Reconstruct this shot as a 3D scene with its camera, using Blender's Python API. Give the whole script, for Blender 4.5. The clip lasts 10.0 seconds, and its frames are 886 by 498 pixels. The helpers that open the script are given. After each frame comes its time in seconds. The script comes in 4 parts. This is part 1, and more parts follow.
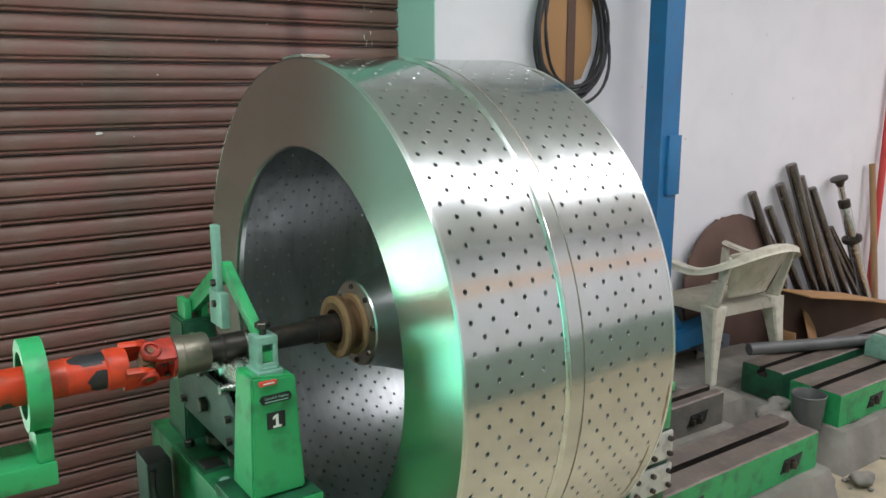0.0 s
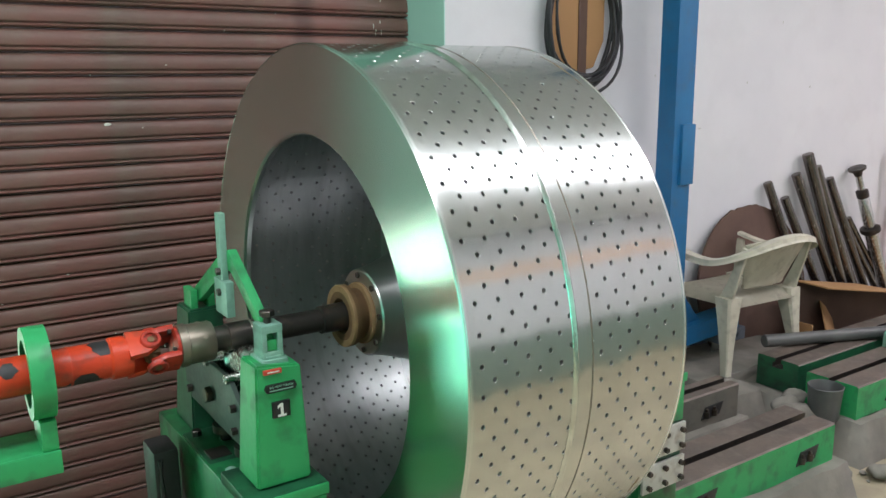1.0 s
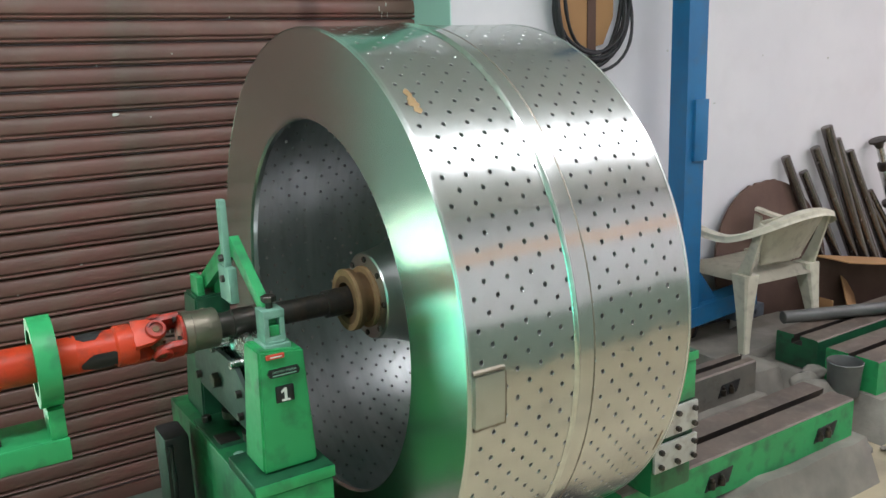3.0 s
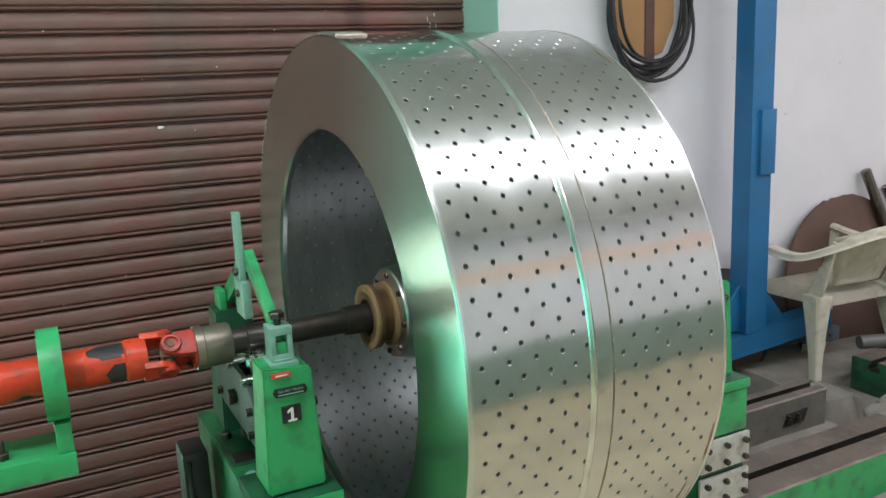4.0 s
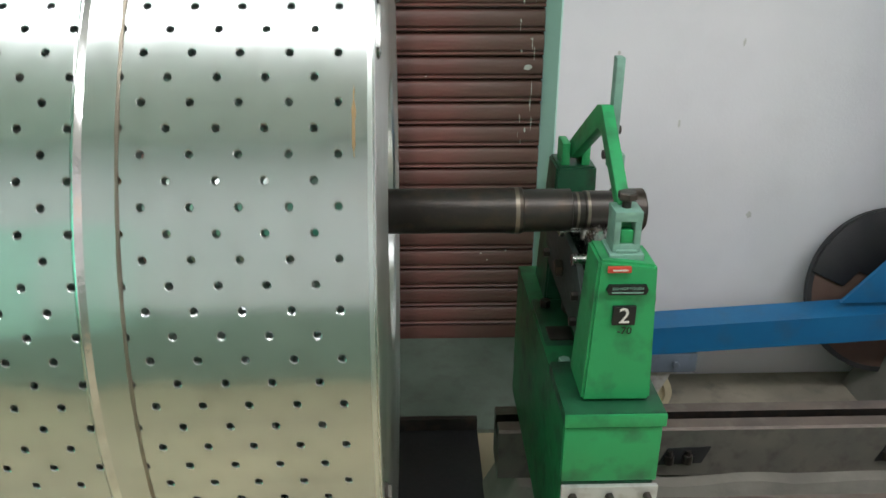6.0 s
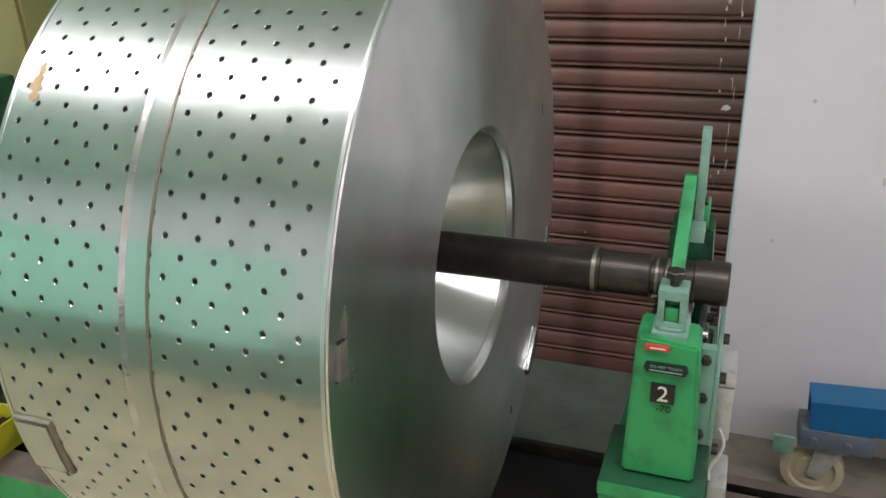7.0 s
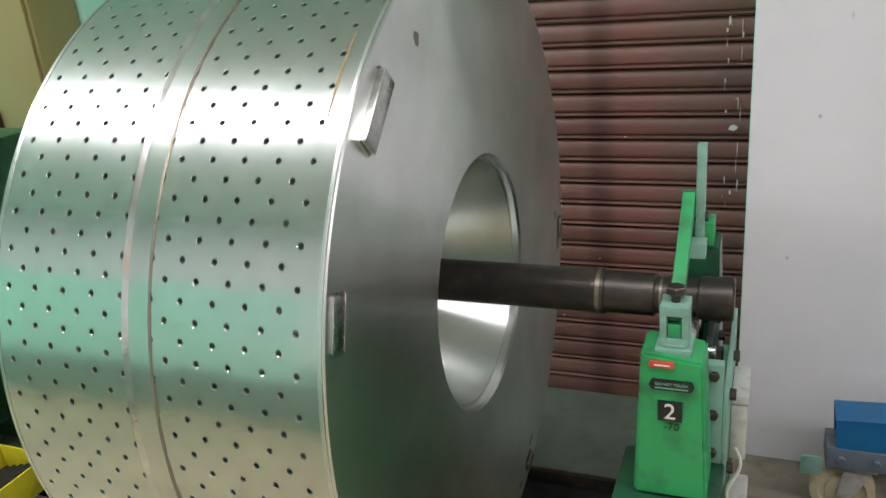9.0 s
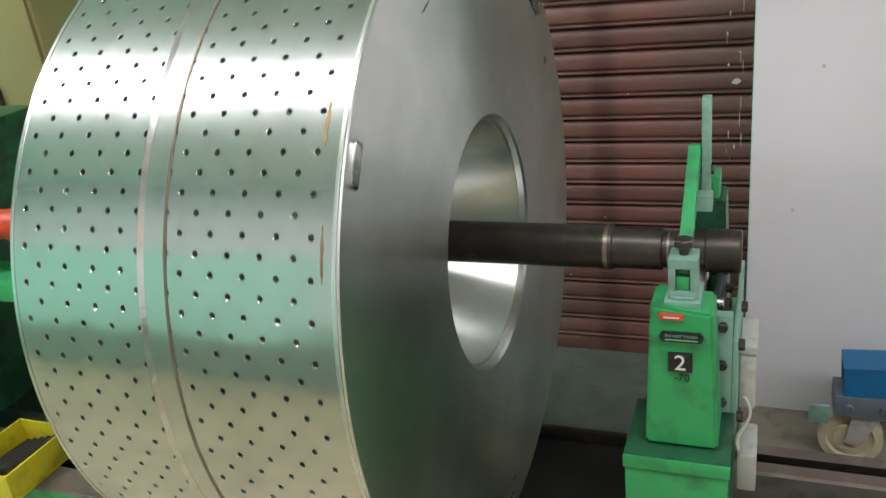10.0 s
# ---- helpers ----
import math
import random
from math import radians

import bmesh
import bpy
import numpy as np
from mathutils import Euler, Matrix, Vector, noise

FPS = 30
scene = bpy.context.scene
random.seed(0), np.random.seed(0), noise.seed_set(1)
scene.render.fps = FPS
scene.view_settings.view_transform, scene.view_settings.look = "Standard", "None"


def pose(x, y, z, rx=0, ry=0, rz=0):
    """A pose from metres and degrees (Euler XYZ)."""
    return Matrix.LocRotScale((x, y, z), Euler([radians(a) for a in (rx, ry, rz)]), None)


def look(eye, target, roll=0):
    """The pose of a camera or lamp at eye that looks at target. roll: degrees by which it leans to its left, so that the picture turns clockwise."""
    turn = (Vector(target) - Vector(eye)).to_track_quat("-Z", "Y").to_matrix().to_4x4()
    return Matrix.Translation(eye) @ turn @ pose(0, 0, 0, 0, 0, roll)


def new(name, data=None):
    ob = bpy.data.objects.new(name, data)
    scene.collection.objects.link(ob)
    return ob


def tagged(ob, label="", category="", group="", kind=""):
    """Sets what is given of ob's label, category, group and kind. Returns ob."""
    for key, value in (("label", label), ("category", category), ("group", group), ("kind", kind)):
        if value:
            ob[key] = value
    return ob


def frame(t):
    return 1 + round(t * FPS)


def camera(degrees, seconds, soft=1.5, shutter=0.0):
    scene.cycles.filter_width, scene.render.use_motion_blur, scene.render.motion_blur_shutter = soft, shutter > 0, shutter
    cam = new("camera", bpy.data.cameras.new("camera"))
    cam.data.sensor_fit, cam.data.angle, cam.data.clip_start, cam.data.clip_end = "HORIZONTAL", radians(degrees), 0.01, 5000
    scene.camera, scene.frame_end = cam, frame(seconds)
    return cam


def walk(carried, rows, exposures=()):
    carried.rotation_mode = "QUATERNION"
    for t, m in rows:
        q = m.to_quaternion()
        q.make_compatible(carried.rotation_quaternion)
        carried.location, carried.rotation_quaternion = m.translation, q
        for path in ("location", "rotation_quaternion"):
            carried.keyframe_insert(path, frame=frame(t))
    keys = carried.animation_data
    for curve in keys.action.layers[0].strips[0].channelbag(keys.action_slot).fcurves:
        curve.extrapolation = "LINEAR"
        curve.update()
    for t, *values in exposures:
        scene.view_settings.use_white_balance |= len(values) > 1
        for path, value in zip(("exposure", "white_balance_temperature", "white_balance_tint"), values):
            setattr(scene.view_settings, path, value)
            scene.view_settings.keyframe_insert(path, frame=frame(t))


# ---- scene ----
cam = camera(57.0, 10.0, shutter=0.12)
PATH = [
    (0, (-1.266, -1.853, 1.64), (-0.145, -0.245, 1.242), -0.1),
    (0.5, (-1.26, -1.854, 1.634), (-0.154, -0.235, 1.242), -0.2),
    (1, (-1.237, -1.847, 1.618), (-0.149, -0.22, 1.208), -0.5),
    (1.5, (-1.225, -1.85, 1.618), (-0.157, -0.22, 1.168), -1.4),
    (2, (-1.23, -1.858, 1.613), (-0.162, -0.227, 1.163), -1.5),
    (3.5, (-1.13, -1.87, 1.611), (-0.15, -0.183, 1.172), -2.7),
    (4, (-1.024, -1.86, 1.592), (-0.156, -0.105, 1.184), -2.7),
    (4.5, (-0.825, -1.736, 1.559), (-0.005, 0.041, 1.148), -4.9),
    (5, (-0.527, -1.677, 1.509), (0.147, 0.123, 0.956), -2.3),
    (5.2, (-0.39, -1.68, 1.483), (0.174, 0.139, 0.872), -1.1),
    (5.5, (-0.162, -1.651, 1.511), (0.225, 0.184, 0.814), 0.2),
    (5.7, (-0.004, -1.556, 1.543), (0.27, 0.275, 0.787), 0.2),
    (6.8, (0.6142, -1.4927, 1.7106), (0.0661, 0.2356, 0.8665), -0.81),
    (7, (0.6522, -1.5037, 1.7186), (-0.0002, 0.2090, 0.9180), -2.11),
    (7.5, (0.6902, -1.4917, 1.7236), (-0.0148, 0.2294, 0.9883), -3.01),
    (8, (0.6937, -1.4871, 1.7212), (-0.0117, 0.2626, 1.0571), -3.36),
    (8.5, (0.7053, -1.4945, 1.7087), (-0.0110, 0.2543, 1.0539), -4.14),
    (9, (0.7049, -1.5069, 1.7011), (-0.0197, 0.2168, 0.9913), -5.21),
    (9.5, (0.7056, -1.5243, 1.7039), (-0.0194, 0.1860, 0.9627), -6.29),
    (10, (0.7013, -1.5247, 1.6977), (-0.0281, 0.1642, 0.9131), -7.26),
]
walk(cam, [(t, look(e, g, r)) for t, e, g, r in PATH],
     exposures=[(0, 0.15, 6450, 22), (4.6, 0.15, 6450, 21), (5.0, 0.08, 6450, 14), (5.7, 0.1, 6500, 15), (7.0, 0.0, 6750, 27), (8.0, 0.06, 6750, 23), (10.0, 0.09, 6750, 22)])

# ---- light ----
world = bpy.data.worlds.new("world")
scene.world = world
world.use_nodes = True
world.node_tree.nodes["Background"].inputs[0].default_value = (0.75, 0.85, 0.95, 1)
world.node_tree.nodes["Background"].inputs[1].default_value = 0.3
scene.view_settings.exposure = 0.0


def area_lamp(x, y, z, sx, sy, watts, colour):
    data = bpy.data.lights.new("tube_lamp", "AREA")
    data.shape, data.size, data.size_y, data.energy, data.color = "RECTANGLE", sx, sy, watts, colour
    ob = new("tube_lamp", data)
    ob.matrix_world = pose(x, y, z)
    return ob


# bare tubes: light falls down and goes up to the pale ceiling
for lx, ly, lw in ((-2.6, -0.89, 46), (-0.2, -1.13, 21), (2.2, -1.37, 31)):
    area_lamp(lx, ly, 3.17, 2.3, 0.06, lw, (0.94, 1.0, 1.0)).matrix_world = pose(lx, ly, 3.17, 0, 0, -5.7)
    area_lamp(lx, ly, 3.0, 2.3, 0.05, lw * 0.5, (0.94, 1.0, 1.0)).matrix_world = pose(lx, ly, 3.0, 180, 0, -5.7)
window_light = area_lamp(-1.745, 1.215, 0.55, 0.36, 0.86, 3.6, (0.22, 1.0, 0.62))
window_light.matrix_world = pose(-1.745, 1.215, 0.55, -90)
bright_pane = area_lamp(-1.50, 1.215, 0.62, 0.11, 0.70, 2.0, (0.95, 1.0, 0.78))
bright_pane.matrix_world = pose(-1.50, 1.215, 0.62, -90)
west_window = area_lamp(-4.985, -1.6, 1.05, 2.6, 1.7, 18, (0.08, 1.0, 0.66))
west_window.matrix_world = pose(-4.985, -1.6, 1.05, 90, 0, -90)
area_lamp(5.2, -1.6, 3.17, 0.7, 0.12, 46, (1.0, 0.96, 0.97))


# ---- materials ----
def material(name, colour, rough=0.5, metal=0.0, second=None, scale=6.0, mix=0.5, bump=0.1, fine=60.0, dirt=None, dirt_amount=0.0,
             stretch=(1, 1, 1), rough_var=0.1, aniso=0.0, per_object=0.0, wave=0.0, stripe=None):
    m = bpy.data.materials.new(name)
    m.use_nodes = True
    nt = m.node_tree
    bsdf = nt.nodes["Principled BSDF"]
    link = nt.links.new
    co = nt.nodes.new("ShaderNodeTexCoord")
    mp = nt.nodes.new("ShaderNodeMapping")
    mp.inputs["Scale"].default_value = stretch
    link(co.outputs["Object"], mp.inputs[0])
    big = nt.nodes.new("ShaderNodeTexNoise")
    big.inputs["Scale"].default_value, big.inputs["Detail"].default_value = scale, 5
    link(mp.outputs[0], big.inputs["Vector"])
    small = nt.nodes.new("ShaderNodeTexNoise")
    small.inputs["Scale"].default_value, small.inputs["Detail"].default_value = fine, 4
    link(mp.outputs[0], small.inputs["Vector"])
    ramp = nt.nodes.new("ShaderNodeMapRange")
    ramp.inputs[1].default_value, ramp.inputs[2].default_value = 0.35, 0.68
    ramp.inputs[4].default_value = mix
    link(big.outputs[0], ramp.inputs[0])
    col = nt.nodes.new("ShaderNodeMix")
    col.data_type = "RGBA"
    col.inputs[6].default_value = (*colour, 1)
    col.inputs[7].default_value = (*(second or [c * 0.8 for c in colour]), 1)
    link(ramp.outputs[0], col.inputs[0])
    out = col.outputs[2]
    if dirt:
        spots = nt.nodes.new("ShaderNodeTexNoise")
        spots.inputs["Scale"].default_value, spots.inputs["Detail"].default_value = scale * 3.1, 8
        link(mp.outputs[0], spots.inputs["Vector"])
        r2 = nt.nodes.new("ShaderNodeMapRange")
        r2.inputs[1].default_value, r2.inputs[2].default_value, r2.inputs[4].default_value = 0.5, 0.72, dirt_amount
        link(spots.outputs[0], r2.inputs[0])
        c2 = nt.nodes.new("ShaderNodeMix")
        c2.data_type = "RGBA"
        link(r2.outputs[0], c2.inputs[0])
        link(out, c2.inputs[6])
        c2.inputs[7].default_value = (*dirt, 1)
        out = c2.outputs[2]
    # vertical band along x where a soft shadow is painted into the colour
    if stripe:
        sep = nt.nodes.new("ShaderNodeSeparateXYZ")
        link(co.outputs["Object"], sep.inputs[0])
        off = nt.nodes.new("ShaderNodeMath")
        off.operation = "SUBTRACT"
        link(sep.outputs[0], off.inputs[0])
        off.inputs[1].default_value = stripe[0]
        size = nt.nodes.new("ShaderNodeMath")
        size.operation = "ABSOLUTE"
        link(off.outputs[0], size.inputs[0])
        r5 = nt.nodes.new("ShaderNodeMapRange")
        r5.interpolation_type = "SMOOTHSTEP"
        r5.inputs[1].default_value, r5.inputs[2].default_value, r5.inputs[3].default_value, r5.inputs[4].default_value = 0.01, stripe[1], 0.6, 0.0
        link(size.outputs[0], r5.inputs[0])
        c3 = nt.nodes.new("ShaderNodeMix")
        c3.data_type = "RGBA"
        link(r5.outputs[0], c3.inputs[0])
        link(out, c3.inputs[6])
        c3.inputs[7].default_value = (*stripe[2], 1)
        out = c3.outputs[2]
    if per_object:
        info = nt.nodes.new("ShaderNodeObjectInfo")
        hs = nt.nodes.new("ShaderNodeHueSaturation")
        r4 = nt.nodes.new("ShaderNodeMapRange")
        r4.inputs[3].default_value, r4.inputs[4].default_value = 1 - per_object, 1 + per_object
        link(info.outputs["Random"], r4.inputs[0])
        link(r4.outputs[0], hs.inputs["Value"])
        link(out, hs.inputs["Color"])
        out = hs.outputs[0]
    link(out, bsdf.inputs["Base Color"])
    bsdf.inputs["Metallic"].default_value = metal
    r3 = nt.nodes.new("ShaderNodeMapRange")
    r3.inputs[3].default_value, r3.inputs[4].default_value = max(0.03, rough - rough_var), min(1, rough + rough_var)
    link(small.outputs[0], r3.inputs[0])
    link(r3.outputs[0], bsdf.inputs["Roughness"])
    if aniso:
        tan = nt.nodes.new("ShaderNodeTangent")
        tan.direction_type, tan.axis = "RADIAL", "X"
        link(tan.outputs[0], bsdf.inputs["Tangent"])
        bsdf.inputs["Anisotropic"].default_value = aniso
        bsdf.inputs["Anisotropic Rotation"].default_value = 0.25
    if wave:
        b = nt.nodes.new("ShaderNodeBump")
        b.inputs["Strength"].default_value, b.inputs["Distance"].default_value = wave, 0.02
        swell = nt.nodes.new("ShaderNodeTexNoise")
        swell.inputs["Scale"].default_value, swell.inputs["Detail"].default_value = scale * 1.3, 1.0
        link(mp.outputs[0], swell.inputs["Vector"])
        link(swell.outputs[0], b.inputs["Height"])
        link(b.outputs[0], bsdf.inputs["Normal"])
    if bump:
        b = nt.nodes.new("ShaderNodeBump")
        b.inputs["Strength"].default_value, b.inputs["Distance"].default_value = bump, 0.002
        link(small.outputs[0], b.inputs["Height"])
        link(b.outputs[0], bsdf.inputs["Normal"])
    return m


M = {}
# the stripe near x 0.17 is a cast shadow put into the paint
M["shutter"] = material("shutter_paint", (0.21, 0.083, 0.068), 0.40, 0, (0.13, 0.09, 0.07), 3, 0.8, 0.15, 90, (0.20, 0.15, 0.115), 0.4, per_object=0.14, stripe=(0.17, 0.07, (0.06, 0.022, 0.02)))
M["white_wall"] = material("white_plaster", (0.76, 0.76, 0.78), 0.8, 0, (0.68, 0.68, 0.71), 2, 0.6, 0.25, 120, (0.52, 0.515, 0.515), 0.11)
M["mint_wall"] = material("mint_plaster", (0.48, 0.80, 0.69), 0.75, 0, (0.42, 0.73, 0.62), 2, 0.6, 0.2, 120)
M["dark_band"] = material("dark_green_band", (0.27, 0.345, 0.295), 0.6, 0, (0.21, 0.285, 0.24), 2, 0.7, 0.1, 80)
M["salmon"] = material("salmon_stripe", (0.86, 0.64, 0.51), 0.6, 0, (0.82, 0.57, 0.44), 2, 0.5, 0.1, 80)
M["concrete"] = material("concrete_floor", (0.52, 0.435, 0.285), 0.6, 0, (0.38, 0.325, 0.225), 1.6, 0.9, 0.4, 70, (0.14, 0.13, 0.11), 0.5)
M["grimy_floor"] = material("grimy_concrete", (0.30, 0.265, 0.205), 0.75, 0, (0.19, 0.17, 0.135), 4, 0.9, 0.5, 60, (0.10, 0.095, 0.08), 0.6)
M["sill"] = material("green_grey_cement", (0.15, 0.19, 0.155), 0.7, 0, (0.10, 0.125, 0.10), 5, 0.9, 0.5, 60, (0.09, 0.09, 0.08), 0.5)
M["plinth"] = material("rough_concrete", (0.27, 0.25, 0.215), 0.85, 0, (0.15, 0.14, 0.12), 5, 0.9, 0.8, 60, (0.18, 0.17, 0.15), 0.5)
M["ceiling"] = material("ceiling_paint", (0.8, 0.82, 0.82), 0.85, 0, (0.72, 0.75, 0.75), 1.5, 0.6, 0.1, 60)
M["green"] = material("machine_green", (0.018, 0.37, 0.12), 0.40, 0, (0.016, 0.30, 0.10), 5, 0.8, 0.12, 70, (0.025, 0.075, 0.04), 0.7)
# base green: real grime plus shade darkening in one colour
M["grimy_shaded_green"] = material("grimy_shaded_green", (0.010, 0.22, 0.072), 0.38, 0, (0.010, 0.13, 0.048), 5, 0.9, 0.1, 60, (0.012, 0.022, 0.016), 0.85)
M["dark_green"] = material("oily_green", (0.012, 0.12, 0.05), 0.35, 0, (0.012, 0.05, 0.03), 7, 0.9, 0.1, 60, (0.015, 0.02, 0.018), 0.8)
M["oily_plate"] = material("oily_grey_plate", (0.035, 0.055, 0.048), 0.5, 0.1, (0.02, 0.034, 0.029), 9, 0.9, 0.1, 60, (0.02, 0.025, 0.022), 0.7)
M["yoke_red"] = material("grimy_red_paint", (0.50, 0.035, 0.016), 0.4, 0, (0.36, 0.028, 0.014), 14, 0.8, 0.1, 60, (0.035, 0.02, 0.018), 0.9)
M["pale_green"] = material("pale_green_paint", (0.22, 0.42, 0.33), 0.45, 0, (0.16, 0.32, 0.25), 10, 0.7, 0.1, 60, (0.08, 0.12, 0.1), 0.4)
M["steel"] = material("brushed_steel", (0.64, 0.655, 0.64), 0.182, 1.0, (0.57, 0.595, 0.575), 3, 0.6, 0.0, 40, (0.47, 0.46, 0.42), 0.22, (2.2, 0.9, 0.9), 0.03, 0.68, wave=0.2)
M["lip"] = material("satin_lip_steel", (0.72, 0.75, 0.725), 0.25, 1.0, (0.62, 0.64, 0.62), 2, 0.7, 0.0, 8, None, 0.0, rough_var=0.03, aniso=0.6, wave=0.14)
M["disc"] = material("turned_steel", (0.90, 0.92, 0.90), 0.30, 1.0, (0.55, 0.58, 0.56), 3, 0.8, 0.0, 8, None, 0.0, rough_var=0.05, aniso=0.5, wave=0.25)
# darker copy of the shell steel, with the drum's inner shade in its colour
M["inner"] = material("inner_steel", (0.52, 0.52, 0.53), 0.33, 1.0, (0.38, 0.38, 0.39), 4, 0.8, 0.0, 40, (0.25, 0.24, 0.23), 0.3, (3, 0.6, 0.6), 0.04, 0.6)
M["hub"] = material("satin_hub_steel", (0.66, 0.69, 0.665), 0.33, 1.0, (0.55, 0.58, 0.56), 4, 0.7, 0.0, 40, (0.4, 0.4, 0.38), 0.3, rough_var=0.05, aniso=0.7, wave=0.08)
M["ochre_rust"] = material("ochre_rust", (0.34, 0.21, 0.10), 0.65, 0.1, (0.24, 0.14, 0.07), 30, 0.8, 0.2, 90)
M["rust_stain"] = material("rust_stain", (0.32, 0.22, 0.11), 0.5, 0.5, (0.24, 0.15, 0.07), 25, 0.8, 0.05, 90)
M["bead"] = material("weld_bead", (0.80, 0.82, 0.80), 0.09, 1.0, (0.5, 0.48, 0.45), 30, 0.6, 0.15, 150)
M["bright"] = material("machined_steel", (0.62, 0.62, 0.6), 0.25, 1.0, (0.48, 0.48, 0.46), 20, 0.6, 0.05, 120, (0.2, 0.18, 0.15), 0.4)
M["dark_steel"] = material("oiled_black_steel", (0.085, 0.075, 0.068), 0.38, 0.75, (0.05, 0.045, 0.04), 8, 0.8, 0.1, 90, (0.17, 0.12, 0.08), 0.4)
M["rust"] = material("rusty_brown_steel", (0.22, 0.125, 0.06), 0.6, 0.4, (0.13, 0.075, 0.04), 14, 0.8, 0.25, 90)
M["bronze"] = material("worn_collar_steel", (0.30, 0.26, 0.21), 0.4, 0.8, (0.2, 0.17, 0.13), 12, 0.8, 0.1, 90)
M["orange"] = material("orange_red_paint", (0.66, 0.055, 0.014), 0.4, 0, (0.55, 0.04, 0.012), 8, 0.7, 0.06, 60, (0.10, 0.04, 0.03), 0.6)
M["blue"] = material("blue_paint", (0.004, 0.15, 0.34), 0.5, 0, (0.004, 0.11, 0.27), 5, 0.7, 0.08, 60, (0.05, 0.1, 0.14), 0.35)
M["cast"] = material("dirty_cast_iron", (0.13, 0.125, 0.11), 0.55, 0.2, (0.20, 0.18, 0.15), 6, 0.9, 0.3, 80, (0.06, 0.05, 0.045), 0.6)
M["cast_top"] = material("worn_brown_bed_top", (0.17, 0.13, 0.105), 0.5, 0.2, (0.10, 0.08, 0.068), 6, 0.9, 0.3, 80, (0.27, 0.235, 0.2), 0.4)
M["plastic"] = material("dirty_cream_plastic", (0.60, 0.57, 0.46), 0.5, 0, (0.5, 0.46, 0.36), 7, 0.8, 0.08, 60, (0.24, 0.21, 0.16), 0.45)
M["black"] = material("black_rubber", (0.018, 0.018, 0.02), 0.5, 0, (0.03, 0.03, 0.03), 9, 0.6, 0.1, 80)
M["card"] = material("brown_cardboard", (0.42, 0.23, 0.10), 0.8, 0, (0.38, 0.21, 0.09), 5, 0.8, 0.15, 120)
M["brown_board"] = material("dark_brown_board", (0.13, 0.075, 0.055), 0.8, 0, (0.09, 0.05, 0.04), 6, 0.8, 0.2, 90)
M["olive"] = material("olive_brown_panel", (0.30, 0.23, 0.09), 0.5, 0, (0.26, 0.2, 0.08), 2, 0.6, 0.06, 60)
M["yellow"] = material("yellow_plastic", (0.75, 0.62, 0.03), 0.4, 0, (0.6, 0.5, 0.03), 8, 0.6, 0.05, 60, (0.2, 0.2, 0.06), 0.4)
M["cream_wheel"] = material("cream_nylon", (0.62, 0.56, 0.38), 0.5, 0, (0.5, 0.44, 0.28), 20, 0.7, 0.1, 60)
M["plate"] = material("grey_white_plate", (0.60, 0.61, 0.58), 0.4, 0.3, (0.48, 0.48, 0.45), 12, 0.8, 0.1, 80, (0.25, 0.2, 0.15), 0.5)
M["sign_black"] = material("black_sign", (0.012, 0.012, 0.012), 0.4, 0, None, 20, 0.5, 0.02, 60)
M["sign_white"] = material("white_print", (0.75, 0.74, 0.68), 0.5, 0, None, 20, 0.5, 0.02, 60)
M["sign_red"] = material("red_sticker", (0.65, 0.07, 0.04), 0.4, 0, None, 20, 0.5, 0.02, 60)
M["pipe"] = material("pipe_steel", (0.24, 0.215, 0.20), 0.24, 0.95, (0.13, 0.115, 0.105), 9, 0.8, 0.05, 60, (0.20, 0.15, 0.11), 0.3, (1, 1, 0.3))
M["grey_pipe"] = material("grey_pipe", (0.14, 0.145, 0.14), 0.45, 0.3, (0.09, 0.09, 0.09), 9, 0.8, 0.1, 60)
M["bluish_grey"] = material("bluish_grey_paint", (0.16, 0.20, 0.25), 0.5, 0.1, (0.12, 0.15, 0.18), 9, 0.8, 0.1, 60, (0.07, 0.07, 0.07), 0.4)
M["red_pipe"] = material("red_paint", (0.6, 0.06, 0.05), 0.45, 0, None, 9, 0.6, 0.05, 60)
M["wood"] = material("bare_wood", (0.36, 0.22, 0.11), 0.7, 0, (0.28, 0.16, 0.08), 5, 0.8, 0.15, 90, None, 0, (8, 8, 1))


# ---- mesh helpers ----
def box(bm, x0, x1, y0, y1, z0, z1, bevel=0.0, m=None):
    r = bmesh.ops.create_cube(bm, size=1)["verts"]
    for v in r:
        v.co = Vector(((x0 + x1) / 2 + v.co.x * (x1 - x0), (y0 + y1) / 2 + v.co.y * (y1 - y0), (z0 + z1) / 2 + v.co.z * (z1 - z0)))
    if bevel:
        es = list({e for v in r for e in v.link_edges})
        out = bmesh.ops.bevel(bm, geom=es, offset=bevel, segments=2, affect="EDGES", profile=0.6)
        r = list({v for f in out["faces"] for v in f.verts} | {v for v in r if v.is_valid})
    if m:
        bmesh.ops.transform(bm, matrix=m, verts=r)
    return r


def lathe(bm, profile, n=48, m=None, closed=False):
    """Revolves (x, r) points about the x axis."""
    rings, made = [], []
    for x, r in profile:
        ring = [bm.verts.new((x, -r * math.cos(2 * math.pi * i / n), r * math.sin(2 * math.pi * i / n))) for i in range(n)]
        rings.append(ring)
        made += ring
    pairs = list(zip(rings, rings[1:])) + ([(rings[-1], rings[0])] if closed else [])
    for a, b in pairs:
        for i in range(n):
            f = bm.faces.new((a[i], a[(i + 1) % n], b[(i + 1) % n], b[i]))
            f.smooth = True
    if m:
        bmesh.ops.transform(bm, matrix=m, verts=made)
    return made


